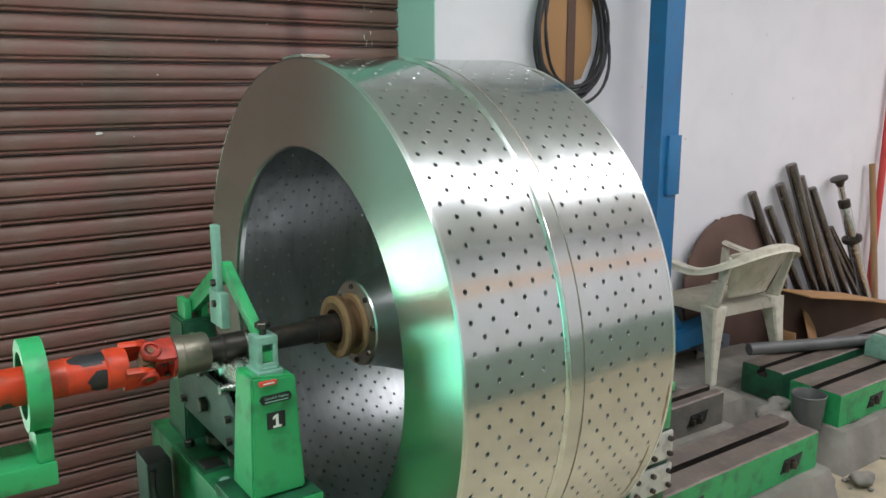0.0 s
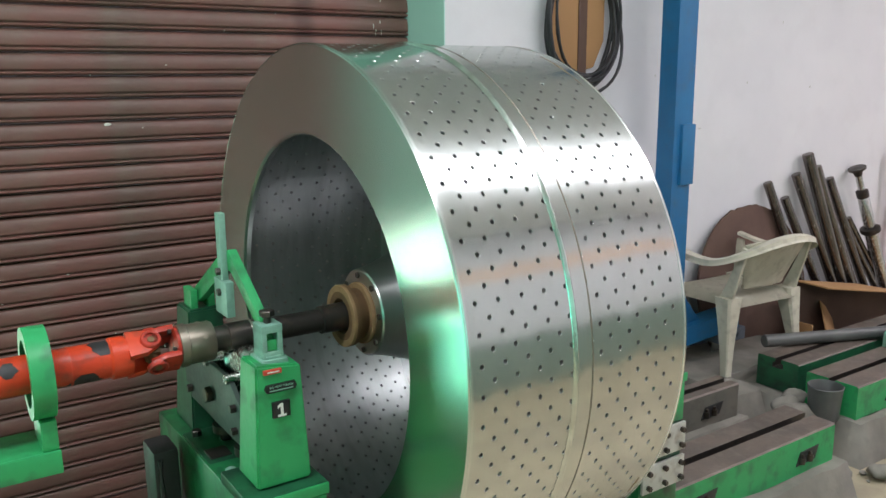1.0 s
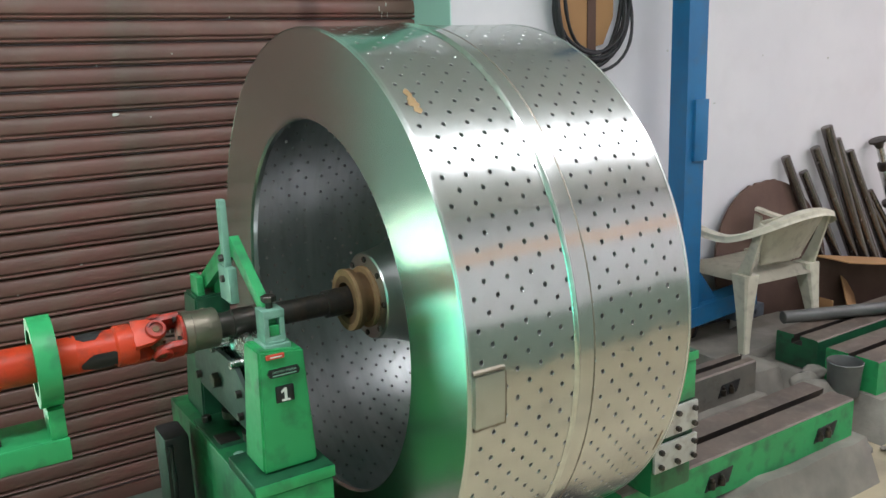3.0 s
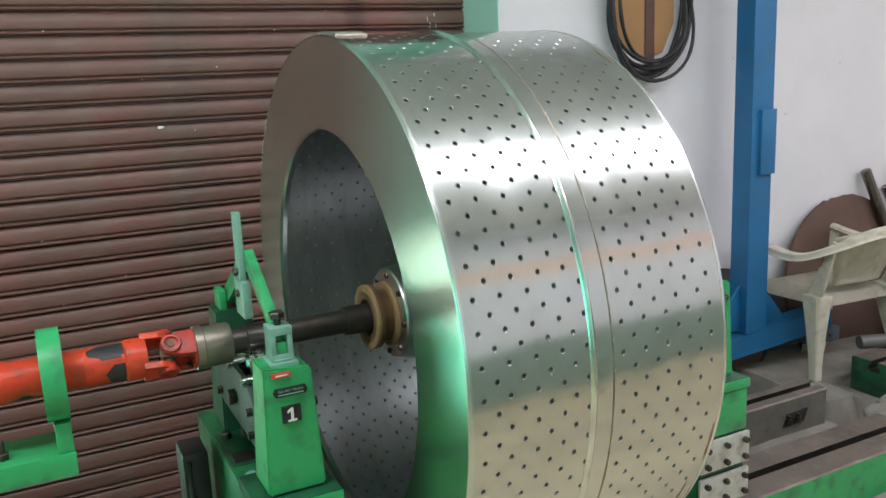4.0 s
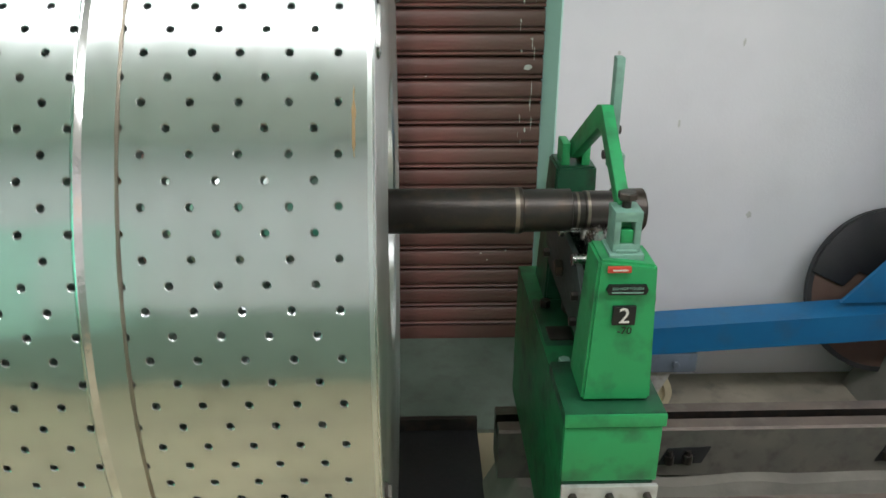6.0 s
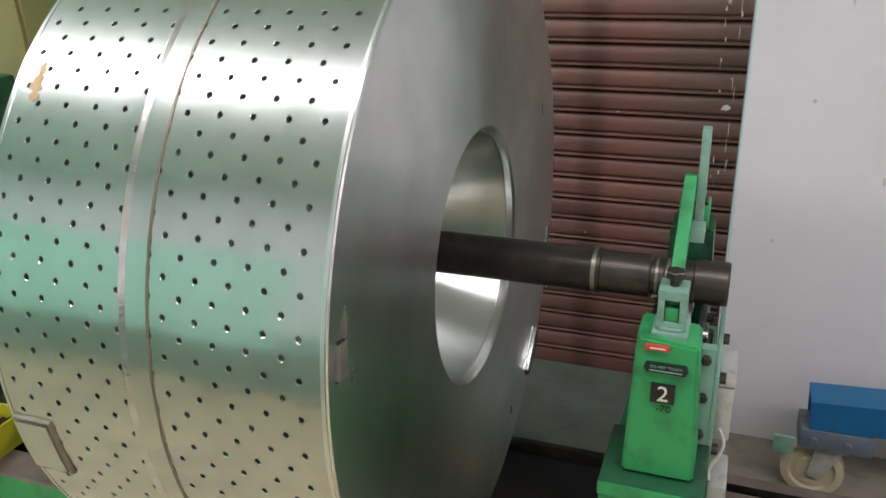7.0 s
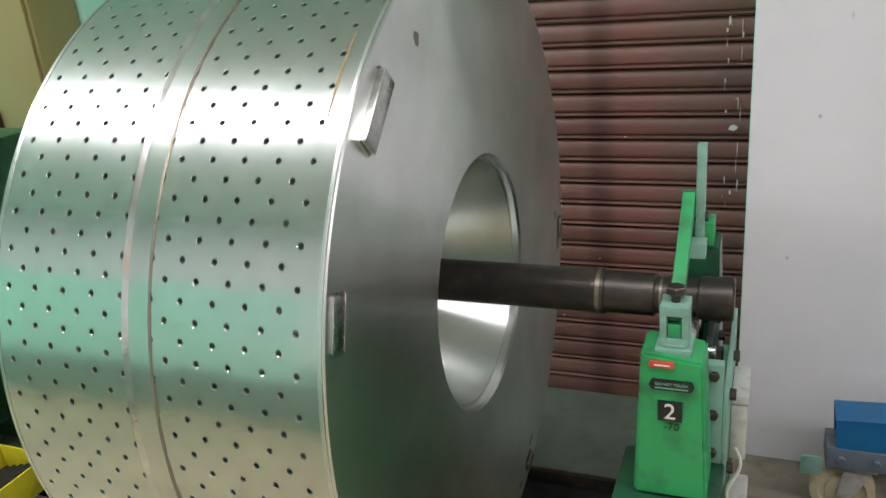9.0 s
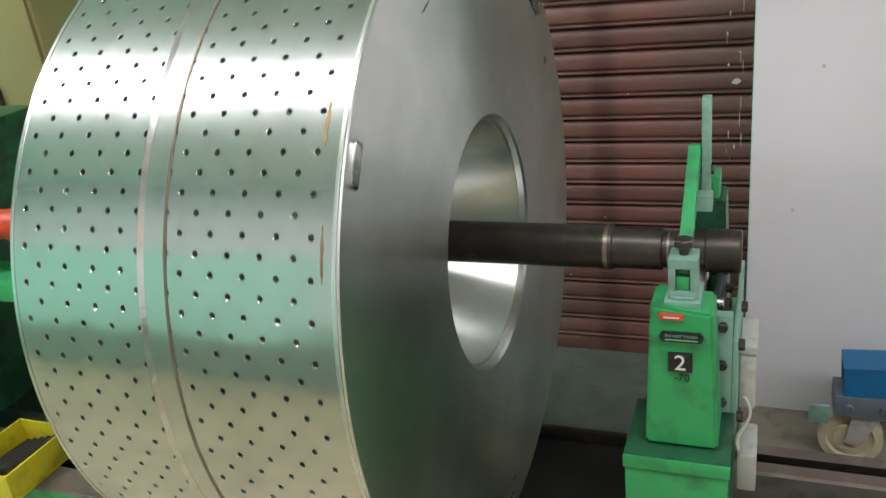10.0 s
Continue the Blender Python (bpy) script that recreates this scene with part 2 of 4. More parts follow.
def rod(bm, a, b, r, n=16, r2=None):
    """A solid round bar from a to b."""
    a, b = Vector(a), Vector(b)
    d = (b - a)
    q = Vector((1, 0, 0)).rotation_difference(d.normalized()).to_matrix().to_4x4()
    r2 = r if r2 is None else r2
    e = min(r, r2) * 0.12
    return lathe(bm, [(0, 0.0005), (0, r - e), (e, r), (d.length - e, r2), (d.length, r2 - e), (d.length, 0.0005)], n, Matrix.Translation(a) @ q)


def prism(bm, outline, lo, hi, axis="x", bevel=0.0):
    """Extrudes a closed outline between lo and hi along an axis; outline gives the two other coordinates in order."""
    def at(p, k):
        return {"x": (k, p[0], p[1]), "y": (p[0], k, p[1]), "z": (p[0], p[1], k)}[axis]
    a = [bm.verts.new(at(p, lo)) for p in outline]
    b = [bm.verts.new(at(p, hi)) for p in outline]
    n = len(a)
    fs = [bm.faces.new(a[::-1]), bm.faces.new(b)]
    for i in range(n):
        fs.append(bm.faces.new((a[i], a[(i + 1) % n], b[(i + 1) % n], b[i])))
    bmesh.ops.recalc_face_normals(bm, faces=fs)
    if bevel:
        bmesh.ops.bevel(bm, geom=list({e for f in fs for e in f.edges}), offset=bevel, segments=2, affect="EDGES", profile=0.6)


def ripple_bead(bm, path, r, closed=False, seed=0):
    """A weld bead: a low rippled tube along a path of points."""
    rng = random.Random(seed)
    rings = []
    n = len(path)
    for i, p in enumerate(path):
        p = Vector(p)
        q = Vector(path[(i + 1) % n] if closed or i + 1 < n else path[i]) - Vector(path[i - 1] if closed or i else path[i])
        q = q.normalized()
        u = q.orthogonal().normalized()
        w = q.cross(u)
        rr = r * rng.uniform(0.82, 1.18)
        rings.append([bm.verts.new(p + rr * (math.cos(k * math.pi / 3) * u + math.sin(k * math.pi / 3) * w)) for k in range(6)])
    for i in range(n if closed else n - 1):
        a, b = rings[i], rings[(i + 1) % n]
        off = min(range(6), key=lambda s: sum((a[k].co - b[(k + s) % 6].co).length for k in range(6)))
        for k in range(6):
            bm.faces.new((a[k], a[(k + 1) % 6], b[(k + 1 + off) % 6], b[(k + off) % 6]))


def part(name, bm, mat, parent=None, label="", at=None, smooth_angle=40):
    me = bpy.data.meshes.new(name)
    bmesh.ops.recalc_face_normals(bm, faces=bm.faces) if len(bm.faces) < 4000 else None
    bm.to_mesh(me)
    bm.free()
    me.materials.append(M[mat])
    for p in me.polygons:
        p.use_smooth = True
    me.set_sharp_from_angle(angle=radians(smooth_angle))
    ob = new(name, me)
    if parent:
        ob.parent = parent
    if at is not None:
        ob.matrix_basis = at
    if label:
        ob["label"] = label
    return ob


def thing(name, label, category, at=None, group="", kind=""):
    ob = new(name)
    ob.empty_display_size = 0.1
    if at is not None:
        ob.matrix_basis = at
    return tagged(ob, label, category, group, kind)


def BM():
    return bmesh.new()


def quick(name, mat, parent, label, *boxes, bevel=0.004):
    bm = BM()
    for b in boxes:
        box(bm, *b, bevel)
    return part(name, bm, mat, parent, label)


# ---- large structure ----
WALL_Y, SHUT_Y, EDGE_X, CEIL = 0.962, 1.246, 0.657, 3.3
AX_Y, AX_Z = -0.031, 1.024


def setting(name, mat, label, category, *boxes):
    bm = BM()
    for b in boxes:
        box(bm, *b)
    return tagged(part(name, bm, mat), label, category, kind="structure")


setting("floor", "concrete", "worn beige-grey concrete workshop floor with dark stains", "floor", (-5.2, 6.2, -3.2, 1.5, -0.1, 0.0))
setting("shutter_sill", "sill", "grey-green cement sill below the shutter", "sill", (-1.32, EDGE_X - 0.004, 0.64, 1.225, -0.01, 0.014))
setting("floor_edge", "grimy_floor", "stained grey-brown concrete strip along the white wall", "floor", (EDGE_X + 0.004, 5.9, 0.36, WALL_Y - 0.001, -0.01, 0.006))
setting("ceiling", "ceiling", "plain off-white painted workshop ceiling", "ceiling", (-5.2, 6.2, -3.2, 1.5, CEIL, CEIL + 0.1))
setting("wall_north", "white_wall", "white painted plaster wall with scuffs and marks", "wall", (EDGE_X + 0.004, 6.0, WALL_Y, 1.4, 0, CEIL))
setting("pilaster_reveal", "mint_wall", "pale mint painted side of the shutter opening", "wall", (EDGE_X, EDGE_X + 0.004, WALL_Y + 0.001, 1.4, 0, CEIL))
setting("wall_north_left", "mint_wall", "mint green painted plaster wall with a narrow bright window", "wall", (-5.0, -1.93, 1.2, 1.5, 0, CEIL), (-1.39, -1.35, 1.2, 1.5, 0, CEIL), (-1.93, -1.39, 1.2, 1.5, 2.15, CEIL), (-1.93, -1.39, 1.45, 1.5, 0, 2.15), (-1.93, -1.39, 1.2, 1.45, 0, 0.1))
setting("wall_above_shutter", "mint_wall", "mint green painted wall above the shutter", "wall", (-1.35, EDGE_X, 1.2, 1.5, 2.62, CEIL))
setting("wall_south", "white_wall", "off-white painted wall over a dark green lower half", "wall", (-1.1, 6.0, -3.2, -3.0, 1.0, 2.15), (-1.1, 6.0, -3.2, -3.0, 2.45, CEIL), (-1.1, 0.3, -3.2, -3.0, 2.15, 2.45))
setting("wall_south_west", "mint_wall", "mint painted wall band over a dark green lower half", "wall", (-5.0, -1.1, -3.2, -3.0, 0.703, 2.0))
setting("wall_south_upper", "white_wall", "off-white painted upper wall above the mint band", "wall", (-5.0, -1.1, -3.2, -3.0, 2.003, CEIL))
# unseen lower band, added so the drum mirrors a dark zone above the floor
setting("dark_band_south", "dark_band", "unseen dark green lower wall band, added for the drum to reflect", "wall", (-1.1, 6.0, -3.2, -3.0, 0, 0.998), (-5.0, -1.104, -3.2, -3.0, 0, 0.70))
# unseen and added: gives the drum its pink reflection
setting("mirrored_pink_south", "salmon", "unseen salmon wall stripe, added for the pink band mirrored on the drum", "wall", (0.302, 6.0, -3.2, -3.0, 2.152, 2.448))
setting("wall_east", "white_wall", "white painted plaster side wall", "wall", (6.0, 6.2, -3.2, 1.5, 0, CEIL))
setting("wall_west", "mint_wall", "mint painted plaster side wall", "wall", (-5.2, -5.0, -3.2, 1.5, 0, CEIL))


def roller_shutter():
    th = thing("roller_shutter", "closed red-brown rolling steel shutter, dusty and paint-spattered", "shutter", kind="structure")
    pitch, x0, x1 = 0.0785, -1.32, EDGE_X - 0.004
    prof = [(0.016, 0.0), (0.002, 0.002), (-0.012, 0.005), (-0.014, 0.0085), (-0.011, 0.0125), (-0.001, 0.0155), (-0.001, 0.0175), (-0.0105, 0.0205),
            (-0.0125, 0.025), (-0.0115, 0.045), (-0.008, 0.066), (-0.003, 0.0725), (0.012, 0.0755), (0.016, 0.078)]
    bm = BM()
    a = [bm.verts.new((x0, SHUT_Y + y, z)) for y, z in prof]
    b = [bm.verts.new((x1, SHUT_Y + y, z)) for y, z in prof]
    back0 = [bm.verts.new((x0, SHUT_Y + y + 0.003, z)) for y, z in prof]
    back1 = [bm.verts.new((x1, SHUT_Y + y + 0.003, z)) for y, z in prof]
    for i in range(len(prof) - 1):
        bm.faces.new((a[i], b[i], b[i + 1], a[i + 1]))
        bm.faces.new((back0[i + 1], back1[i + 1], back1[i], back0[i]))
    ob = part("slat", bm, "shutter", th, smooth_angle=50)
    ob.location.z = 0.067
    for i in range(1, 34):
        o = new("slat", ob.data)
        o.parent = th
        o.location = (0, 0, 0.067 + i * pitch)
    quick("bottom_rail", "shutter", th, "dusty steel bottom rail of the shutter", (x0, x1, SHUT_Y - 0.014, SHUT_Y + 0.014, 0.0, 0.062))
    quick("guide_rail", "dark_steel", th, "", (x0 - 0.03, x0 + 0.02, SHUT_Y - 0.03, SHUT_Y - 0.016, 0.0, 2.7))


roller_shutter()


def paint_drips():
    rng = random.Random(21)
    th = thing("paint_drips", "white paint splashes and drips on the shutter edge", "paint splash", kind="stuff")
    bm = BM()
    def blob(x, z, w, h):
        n = 10
        ring = [(x + w * math.cos(2 * math.pi * k / n) * rng.uniform(0.6, 1.1), z + h * math.sin(2 * math.pi * k / n) * rng.uniform(0.6, 1.1)) for k in range(n)]
        prism(bm, ring, SHUT_Y - 0.0165, SHUT_Y - 0.0155, "y")
    for k in range(16):
        blob(0.6 + rng.uniform(-0.03, 0.03), 0.75 + rng.random() ** 1.0 * 0.75, rng.uniform(0.0008, 0.004), rng.uniform(0.004, 0.018))
    blob(0.6, 1.052, 0.016, 0.012)
    for z in (1.13, 1.10, 0.98, 0.93, 0.86, 1.29, 1.37):
        blob(0.617 + rng.uniform(-0.006, 0.006), z, 0.0013, 0.03)
    for k in range(26):
        blob(rng.uniform(-1.2, 0.62), rng.uniform(0.2, 2.2), rng.uniform(0.002, 0.006), rng.uniform(0.0015, 0.004))
    blob(-0.6, 1.468, 0.016, 0.006)
    for k in range(7):
        blob(0.5 + rng.uniform(-0.02, 0.02), rng.uniform(1.78, 1.95), rng.uniform(0.001, 0.003), rng.uniform(0.004, 0.015))
    part("splash", bm, "sign_white", th)


paint_drips()


# ---- balancing machine ----
def bed_rail(name, y0, y1, x0, x1, face, pockets, label):
    th = thing(name, label, "machine bed", group="machine bed rails")
    top = 0.31
    ym = (y0 + y1) / 2
    w = 0.016
    bm = BM()
    slots = [ym - (y1 - y0) * 0.22, ym + (y1 - y0) * 0.22] if y1 - y0 > 0.3 else [ym]
    out = [(y0, 0.16), (y1, 0.16), (y1, top - 0.006), (y1 - 0.006, top)]
    for s in reversed(slots):
        out += [(s + w, top), (s + w, top - 0.02), (s + w + 0.012, top - 0.02), (s + w + 0.012, top - 0.045), (s - w - 0.012, top - 0.045),
                (s - w - 0.012, top - 0.02), (s - w, top - 0.02), (s - w, top)]
    out += [(y0 + 0.006, top), (y0, top - 0.006)]
    prism(bm, out, x0, x1, "x")
    body = part("rail_body", bm, face, th)
    body.data.materials.append(M["cast_top"])
    body.data.materials.append(M["dark_steel"])
    for p in body.data.polygons:
        if p.normal.z > 0.5:
            p.material_index = 1
        if abs(p.normal.x) < 0.5 and p.center.z > 0.25 and any(abs(p.center.y - s) < w + 0.013 for s in slots) and not (p.normal.z > 0.5 and p.center.z > top - 0.01):
            p.material_index = 2
    # front-face pockets: flat black plates painted as recess shade, with clamping bolts
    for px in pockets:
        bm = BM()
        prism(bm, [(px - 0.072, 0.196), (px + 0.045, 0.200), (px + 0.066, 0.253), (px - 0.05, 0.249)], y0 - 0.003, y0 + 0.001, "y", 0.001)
        pocket = part("pocket", bm, "black", th, "flat black plate for the shade in a bolt pocket")
        for k in (-0.045, 0.005):
            bm = BM()
            lathe(bm, [(0.205, 0.001), (0.205, 0.013), (0.23, 0.013), (0.23, 0.007), (0.243, 0.007), (0.243, 0.001)], 12, Matrix.Translation((px + k, y0 - 0.006, 0)) @ pose(0, 0, 0, 0, -90))
            part("clamp_bolt", bm, "dark_steel", pocket)
    return th


bed_rail("bed_rail", -0.25, -0.03, 0.43, 1.635, "green", (1.465, 0.875), "green cast machine bed rail with worn brown top")
bed_rail("bed_rail", 0.225, 0.345, 0.43, 1.69, "cast", (1.52, 0.93), "grey cast machine bed rail with greasy slotted top")
bed_rail("bed_rail", -0.25, -0.03, -2.3, -0.46, "green", (-0.7, -1.3), "green cast machine bed rail under the first pedestal")
bed_rail("bed_rail", 0.225, 0.345, -2.3, -0.46, "cast", (-0.7, -1.3), "grey cast bed rail under the first pedestal")
bed_rail("bed_rail", 0.205, 0.42, 2.1, 3.4, "dark_green", (2.31, 2.9), "short dark green bed rail section with slotted top")
bed_rail("bed_rail", -0.10, 0.14, 2.06, 3.4, "green", (2.36, 2.95), "short bright green bed rail section with slotted top")


# added black sheet that stands in for the shadow under the drum
def drum_shadow_sheet():
    th = thing("drum_shadow_sheet", "black sheet with dark curbs, painting the shadow on the floor under the drum", "drip tray")
    quick("shadow_sheet", "black", th, "", (-0.44, 0.41, -0.55, 0.66, 0.0, 0.012), bevel=0.002)
    for y in (0.64, -0.55):
        quick("dark_curb", "dark_steel", th, "", (-0.44, 0.41, y, y + 0.02, 0.0, 0.055), bevel=0.002)
    return th


drum_shadow_sheet()


def plinth(name, x0, x1, y0, y1, z1, label, seed):
    rng = random.Random(seed)
    bm = BM()
    nx, ny = max(2, int((x1 - x0) / 0.08)), max(2, int((y1 - y0) / 0.06))
    bmesh.ops.create_grid(bm, x_segments=nx, y_segments=ny, size=0.5)
    for v in bm.verts:
        edge = max(abs(v.co.x), abs(v.co.y)) > 0.499
        x, y = x0 + (v.co.x + 0.5) * (x1 - x0), y0 + (v.co.y + 0.5) * (y1 - y0)
        v.co = Vector((x, y, -0.002 if edge else z1 + 0.016 * noise.noise((x * 6, y * 6, seed)) + rng.uniform(-0.003, 0.003)))
    return tagged(part(name, bm, "plinth", smooth_angle=60), label, "foundation", kind="structure")


plinth("plinth_front", 0.40, 1.75, -0.36, 0.04, 0.158, "rough pale concrete footing under the green rail", 1)
plinth("plinth_rear", 0.40, 1.8, 0.12, 0.46, 0.158, "rough pale concrete footing under the grey rail", 2)
plinth("plinth_west", -2.4, -0.43, -0.36, 0.46, 0.158, "rough pale concrete footing under the drive end", 4)
plinth("plinth_chair", 1.72, 2.75, 0.44, 0.955, 0.195, "raised dusty concrete step by the wall", 5)
plinth("plinth_gap", 1.72, 2.06, 0.25, 0.62, 0.19, "broken dusty concrete between the bed rails", 6)
plinth("plinth_far", 1.95, 3.6, -0.2, 0.65, 0.158, "rough dusty concrete footing under the far rails", 3)


def pedestal(digit, px, label):
    th = thing("bearing_pedestal", label, "machine pedestal", Matrix.Translation((px, 0, 0)), "bearing pedestals")
    bar = 0.02 if digit == "2" else -0.018
    # lower body: its green carries both oily grime and painted side shade
    bm = BM()
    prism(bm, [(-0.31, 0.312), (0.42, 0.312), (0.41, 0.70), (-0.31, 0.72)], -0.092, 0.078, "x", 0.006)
    body = part("base_body", bm, "grimy_shaded_green", th, "oily green cast base with side shade darkened into its colour")
    quick("front_cover", "green", th, "bright green front of the base", (-0.096, 0.082, -0.318, -0.30, 0.596, 0.716))
    quick("base_flange", "dark_green", th, "greasy dark flange", (-0.098, 0.086, -0.318, -0.14, 0.72, 0.747))
    quick("flange_edge", "green", th, "", (-0.098, 0.086, -0.323, -0.3185, 0.72, 0.746), bevel=0.0015)
    # front column, tapered
    bm = BM()
    r = box(bm, -0.5, 0.5, -0.5, 0.5, 0, 1)
    for v in r:
        t = v.co.z
        hx, y0, y1 = 0.063 - 0.012 * t, -0.283 + 0.006 * t, -0.165 - 0.02 * t
        v.co = Vector((v.co.x * 2 * hx, y0 if v.co.y < 0 else y1, 0.75 + 0.278 * t - (0.012 if t > 0.5 and v.co.x > 0 else 0)))
    bmesh.ops.bevel(bm, geom=list(bm.edges), offset=0.005, segments=2, affect="EDGES")
    col = part("front_column", bm, "green", th)
    # rear column, in a darker green than the front one
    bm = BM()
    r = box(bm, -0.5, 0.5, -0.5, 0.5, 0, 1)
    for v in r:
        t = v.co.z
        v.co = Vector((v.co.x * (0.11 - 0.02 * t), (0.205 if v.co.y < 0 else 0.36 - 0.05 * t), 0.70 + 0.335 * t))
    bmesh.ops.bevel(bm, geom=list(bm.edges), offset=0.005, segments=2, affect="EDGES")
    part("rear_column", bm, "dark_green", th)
    quick("hinge_block", "green", th, "", (-0.032, -0.013, 0.22, 0.285, 1.03, 1.085), (0.013, 0.032, 0.22, 0.285, 1.03, 1.085))
    # roller carriage across the columns
    for s in (-1, 1):
        bm = BM()
        prism(bm, [(-0.165, 0.80), (0.25, 0.80), (0.25, 0.885), (0.12, 0.945), (-0.09, 0.945), (-0.165, 0.90)], s * 0.045 - 0.006, s * 0.045 + 0.006, "x", 0.002)
        plate = part("carriage_plate", bm, "oily_plate", th, "greasy dark grey-green carriage side plate")
        for by, bz, br in ((0.04, 0.865, 0.02), (-0.13, 0.83, 0.01), (-0.13, 0.885, 0.01), (0.2, 0.83, 0.011)):
            bm = BM()
            rod(bm, (s * 0.05, by, bz), (s * (0.06 + br * 0.4), by, bz), br, 6)
            part("bolt", bm, "dark_steel", plate)
    for y in (-0.095, 0.053):
        bm = BM()
        lathe(bm, [(-0.026, 0.012), (-0.026, 0.058), (-0.018, 0.066), (-0.008, 0.068), (-0.004, 0.064), (0.004, 0.064), (0.008, 0.068), (0.018, 0.066), (0.026, 0.058), (0.026, 0.012)], 40,
              Matrix.Translation((0, y, 0.945)))
        rod(bm, (-0.06, y, 0.945), (0.06, y, 0.945), 0.012)
        part("support_roller", bm, "bright", th, "shiny steel support roller")
    for y in (-0.06, 0.1):
        bm = BM()
        lathe(bm, [(0.70, 0.001), (0.70, 0.016), (0.733, 0.016), (0.735, 0.034), (0.755, 0.034), (0.757, 0.016), (0.82, 0.016), (0.82, 0.001)], 20, Matrix.Translation((0, y, 0)) @ pose(0, 0, 0, 0, -90))
        part("adjusting_screw", bm, "dark_steel", th)
    for bx, by in ((-0.06, -0.1), (-0.06, 0.16), (0.045, -0.1), (0.045, 0.16)):
        bm = BM()
        rod(bm, (bx, by, 0.70), (bx, by, 0.728), 0.013, 6)
        part("base_bolt", bm, "pale_green" if by < 0 else "dark_steel", th)
    quick("oil_seal_ring", "dark_steel", th, "", (-0.075, -0.02, 0.0, 0.06, 0.705, 0.716), bevel=0.005)
    quick("top_plate", "dark_green", th, "greasy dark top of the base", (-0.086, 0.072, -0.135, 0.195, 0.70, 0.712), bevel=0.002)
    # arch bracket over the shaft
    bm = BM()
    prism(bm, [(0.275, 1.06), (0.255, 1.082), (0.01, 1.224), (-0.028, 1.232), (-0.052, 1.215), (-0.215, 1.105), (-0.236, 1.06), (-0.205, 1.068),
               (-0.188, 1.09), (-0.04, 1.182), (-0.008, 1.182), (0.225, 1.052), (0.25, 1.042)], -0.011, 0.011, "x", 0.002)
    part("arch_bracket", bm, "green", th, "bright green arched hold-down arm")
    quick("height_bar", "pale_green", th, "worn flat steel bar", (bar - 0.008, bar + 0.008, -0.024, 0.004, 1.12, 1.318), bevel=0.002)
    quick("stop_plate", "pale_green", th, "", (bar - 0.014, bar + 0.014, -0.062, -0.025, 1.115, 1.145) if digit == "2" else (bar - 0.01, bar + 0.01, -0.05, 0.03, 1.075, 1.16), bevel=0.002)
    for z in (1.13, 1.18):
        bm = BM()
        rod(bm, (bar - 0.018, -0.01, z), (bar + 0.014, -0.01, z), 0.009, 6)
        part("cross_bolt", bm, "dark_steel", th)
    # front clamp
    clamp = quick("clamp_block", "pale_green", th, "worn green-grey steel clamp", (-0.0235, -0.012, -0.2515, -0.2005, 1.043, 1.088), (0.012, 0.0235, -0.2515, -0.2005, 1.043, 1.088), (-0.024, 0.024, -0.252, -0.2, 1.03, 1.045),
          (-0.024, 0.024, -0.252, -0.2, 1.086, 1.104), bevel=0.002)
    quick("clamp_pad", "green", clamp, "", (-0.011, 0.011, -0.248, -0.205, 1.046, 1.07), bevel=0.002)
    quick("clamp_foot", "pale_green", th, "", (-0.03, 0.03, -0.262, -0.19, 1.016, 1.03), (-0.018, 0.018, -0.256, -0.196, 1.03, 1.036), bevel=0.002)
    bm = BM()
    rod(bm, (0, -0.226, 1.1), (0, -0.226, 1.125), 0.008)
    rod(bm, (0, -0.226, 1.118), (0, -0.226, 1.132), 0.017, 6)
    part("clamp_screw", bm, "dark_steel", clamp)
    strip = quick("bolt_strip", "pale_green", th, "dull green-grey strip with dark bolts", (0.046, 0.0785, -0.163, -0.1405, 0.7485, 0.955), bevel=0.002)
    for bz in (0.775, 0.855, 0.935):
        bm = BM()
        rod(bm, (0.062, -0.163, bz), (0.062, -0.175, bz), 0.0095, 6)
        part("bolt", bm, "dark_steel", strip)
    # bolted side plate and sensor housing
    side = quick("side_plate", "pale_green", th, "dull green-grey bolted side plate", (0.079, 0.088, -0.16, 0.2, 0.70, 0.90), bevel=0.002)
    for by, bz in ((-0.13, 0.72), (-0.13, 0.88), (0.02, 0.72), (0.02, 0.88)):
        bm = BM()
        rod(bm, (0.088, by, bz), (0.1, by, bz), 0.011, 6)
        part("bolt", bm, "dark_steel", side)
    if digit == "2":
        quick("sensor_housing", "plate", th, "off-white sensor housing", (0.089, 0.12, -0.02, 0.1, 0.665, 0.79), (0.089, 0.122, -0.022, 0.102, 0.793, 0.812), bevel=0.003)
        quick("sensor_foot", "plate", th, "scuffed off-white box low on the side", (0.089, 0.128, -0.04, 0.08, 0.468, 0.56), bevel=0.006)
        bm = BM()
        ripple_bead(bm, [Vector((0.10 + 0.012 * math.sin(k * 0.5), -0.03, 0.70 - 0.012 * k)) for k in range(12)], 0.004, False, 4)
        part("sensor_cable", bm, "sign_white", th, "thin white sensor cable")
    # plates with bolts low on the front
    for z0, z1 in ((0.503, 0.592), (0.398, 0.485)):
        joint = quick("joint_plate", "plate", th, "grey-white bolted joint plate", (-0.096, 0.084, -0.329, -0.319, z0, z1), bevel=0.002)
        for bx in (-0.075, -0.006, 0.064):
            for bz in (z0 + 0.02, z1 - 0.02):
                if bx == 0 and bz < (z0 + z1) / 2:
                    bz -= 0.004
                bm = BM()
                rod(bm, (bx, -0.329, bz), (bx, -0.343, bz), 0.0085, 6)
                part("bolt", bm, "dark_steel", joint)
    quick("neck", "dark_green", th, "", (-0.09, 0.076, -0.317, -0.312, 0.39, 0.594), bevel=0.0015)
    # markings on the front column
    fy = -0.2835
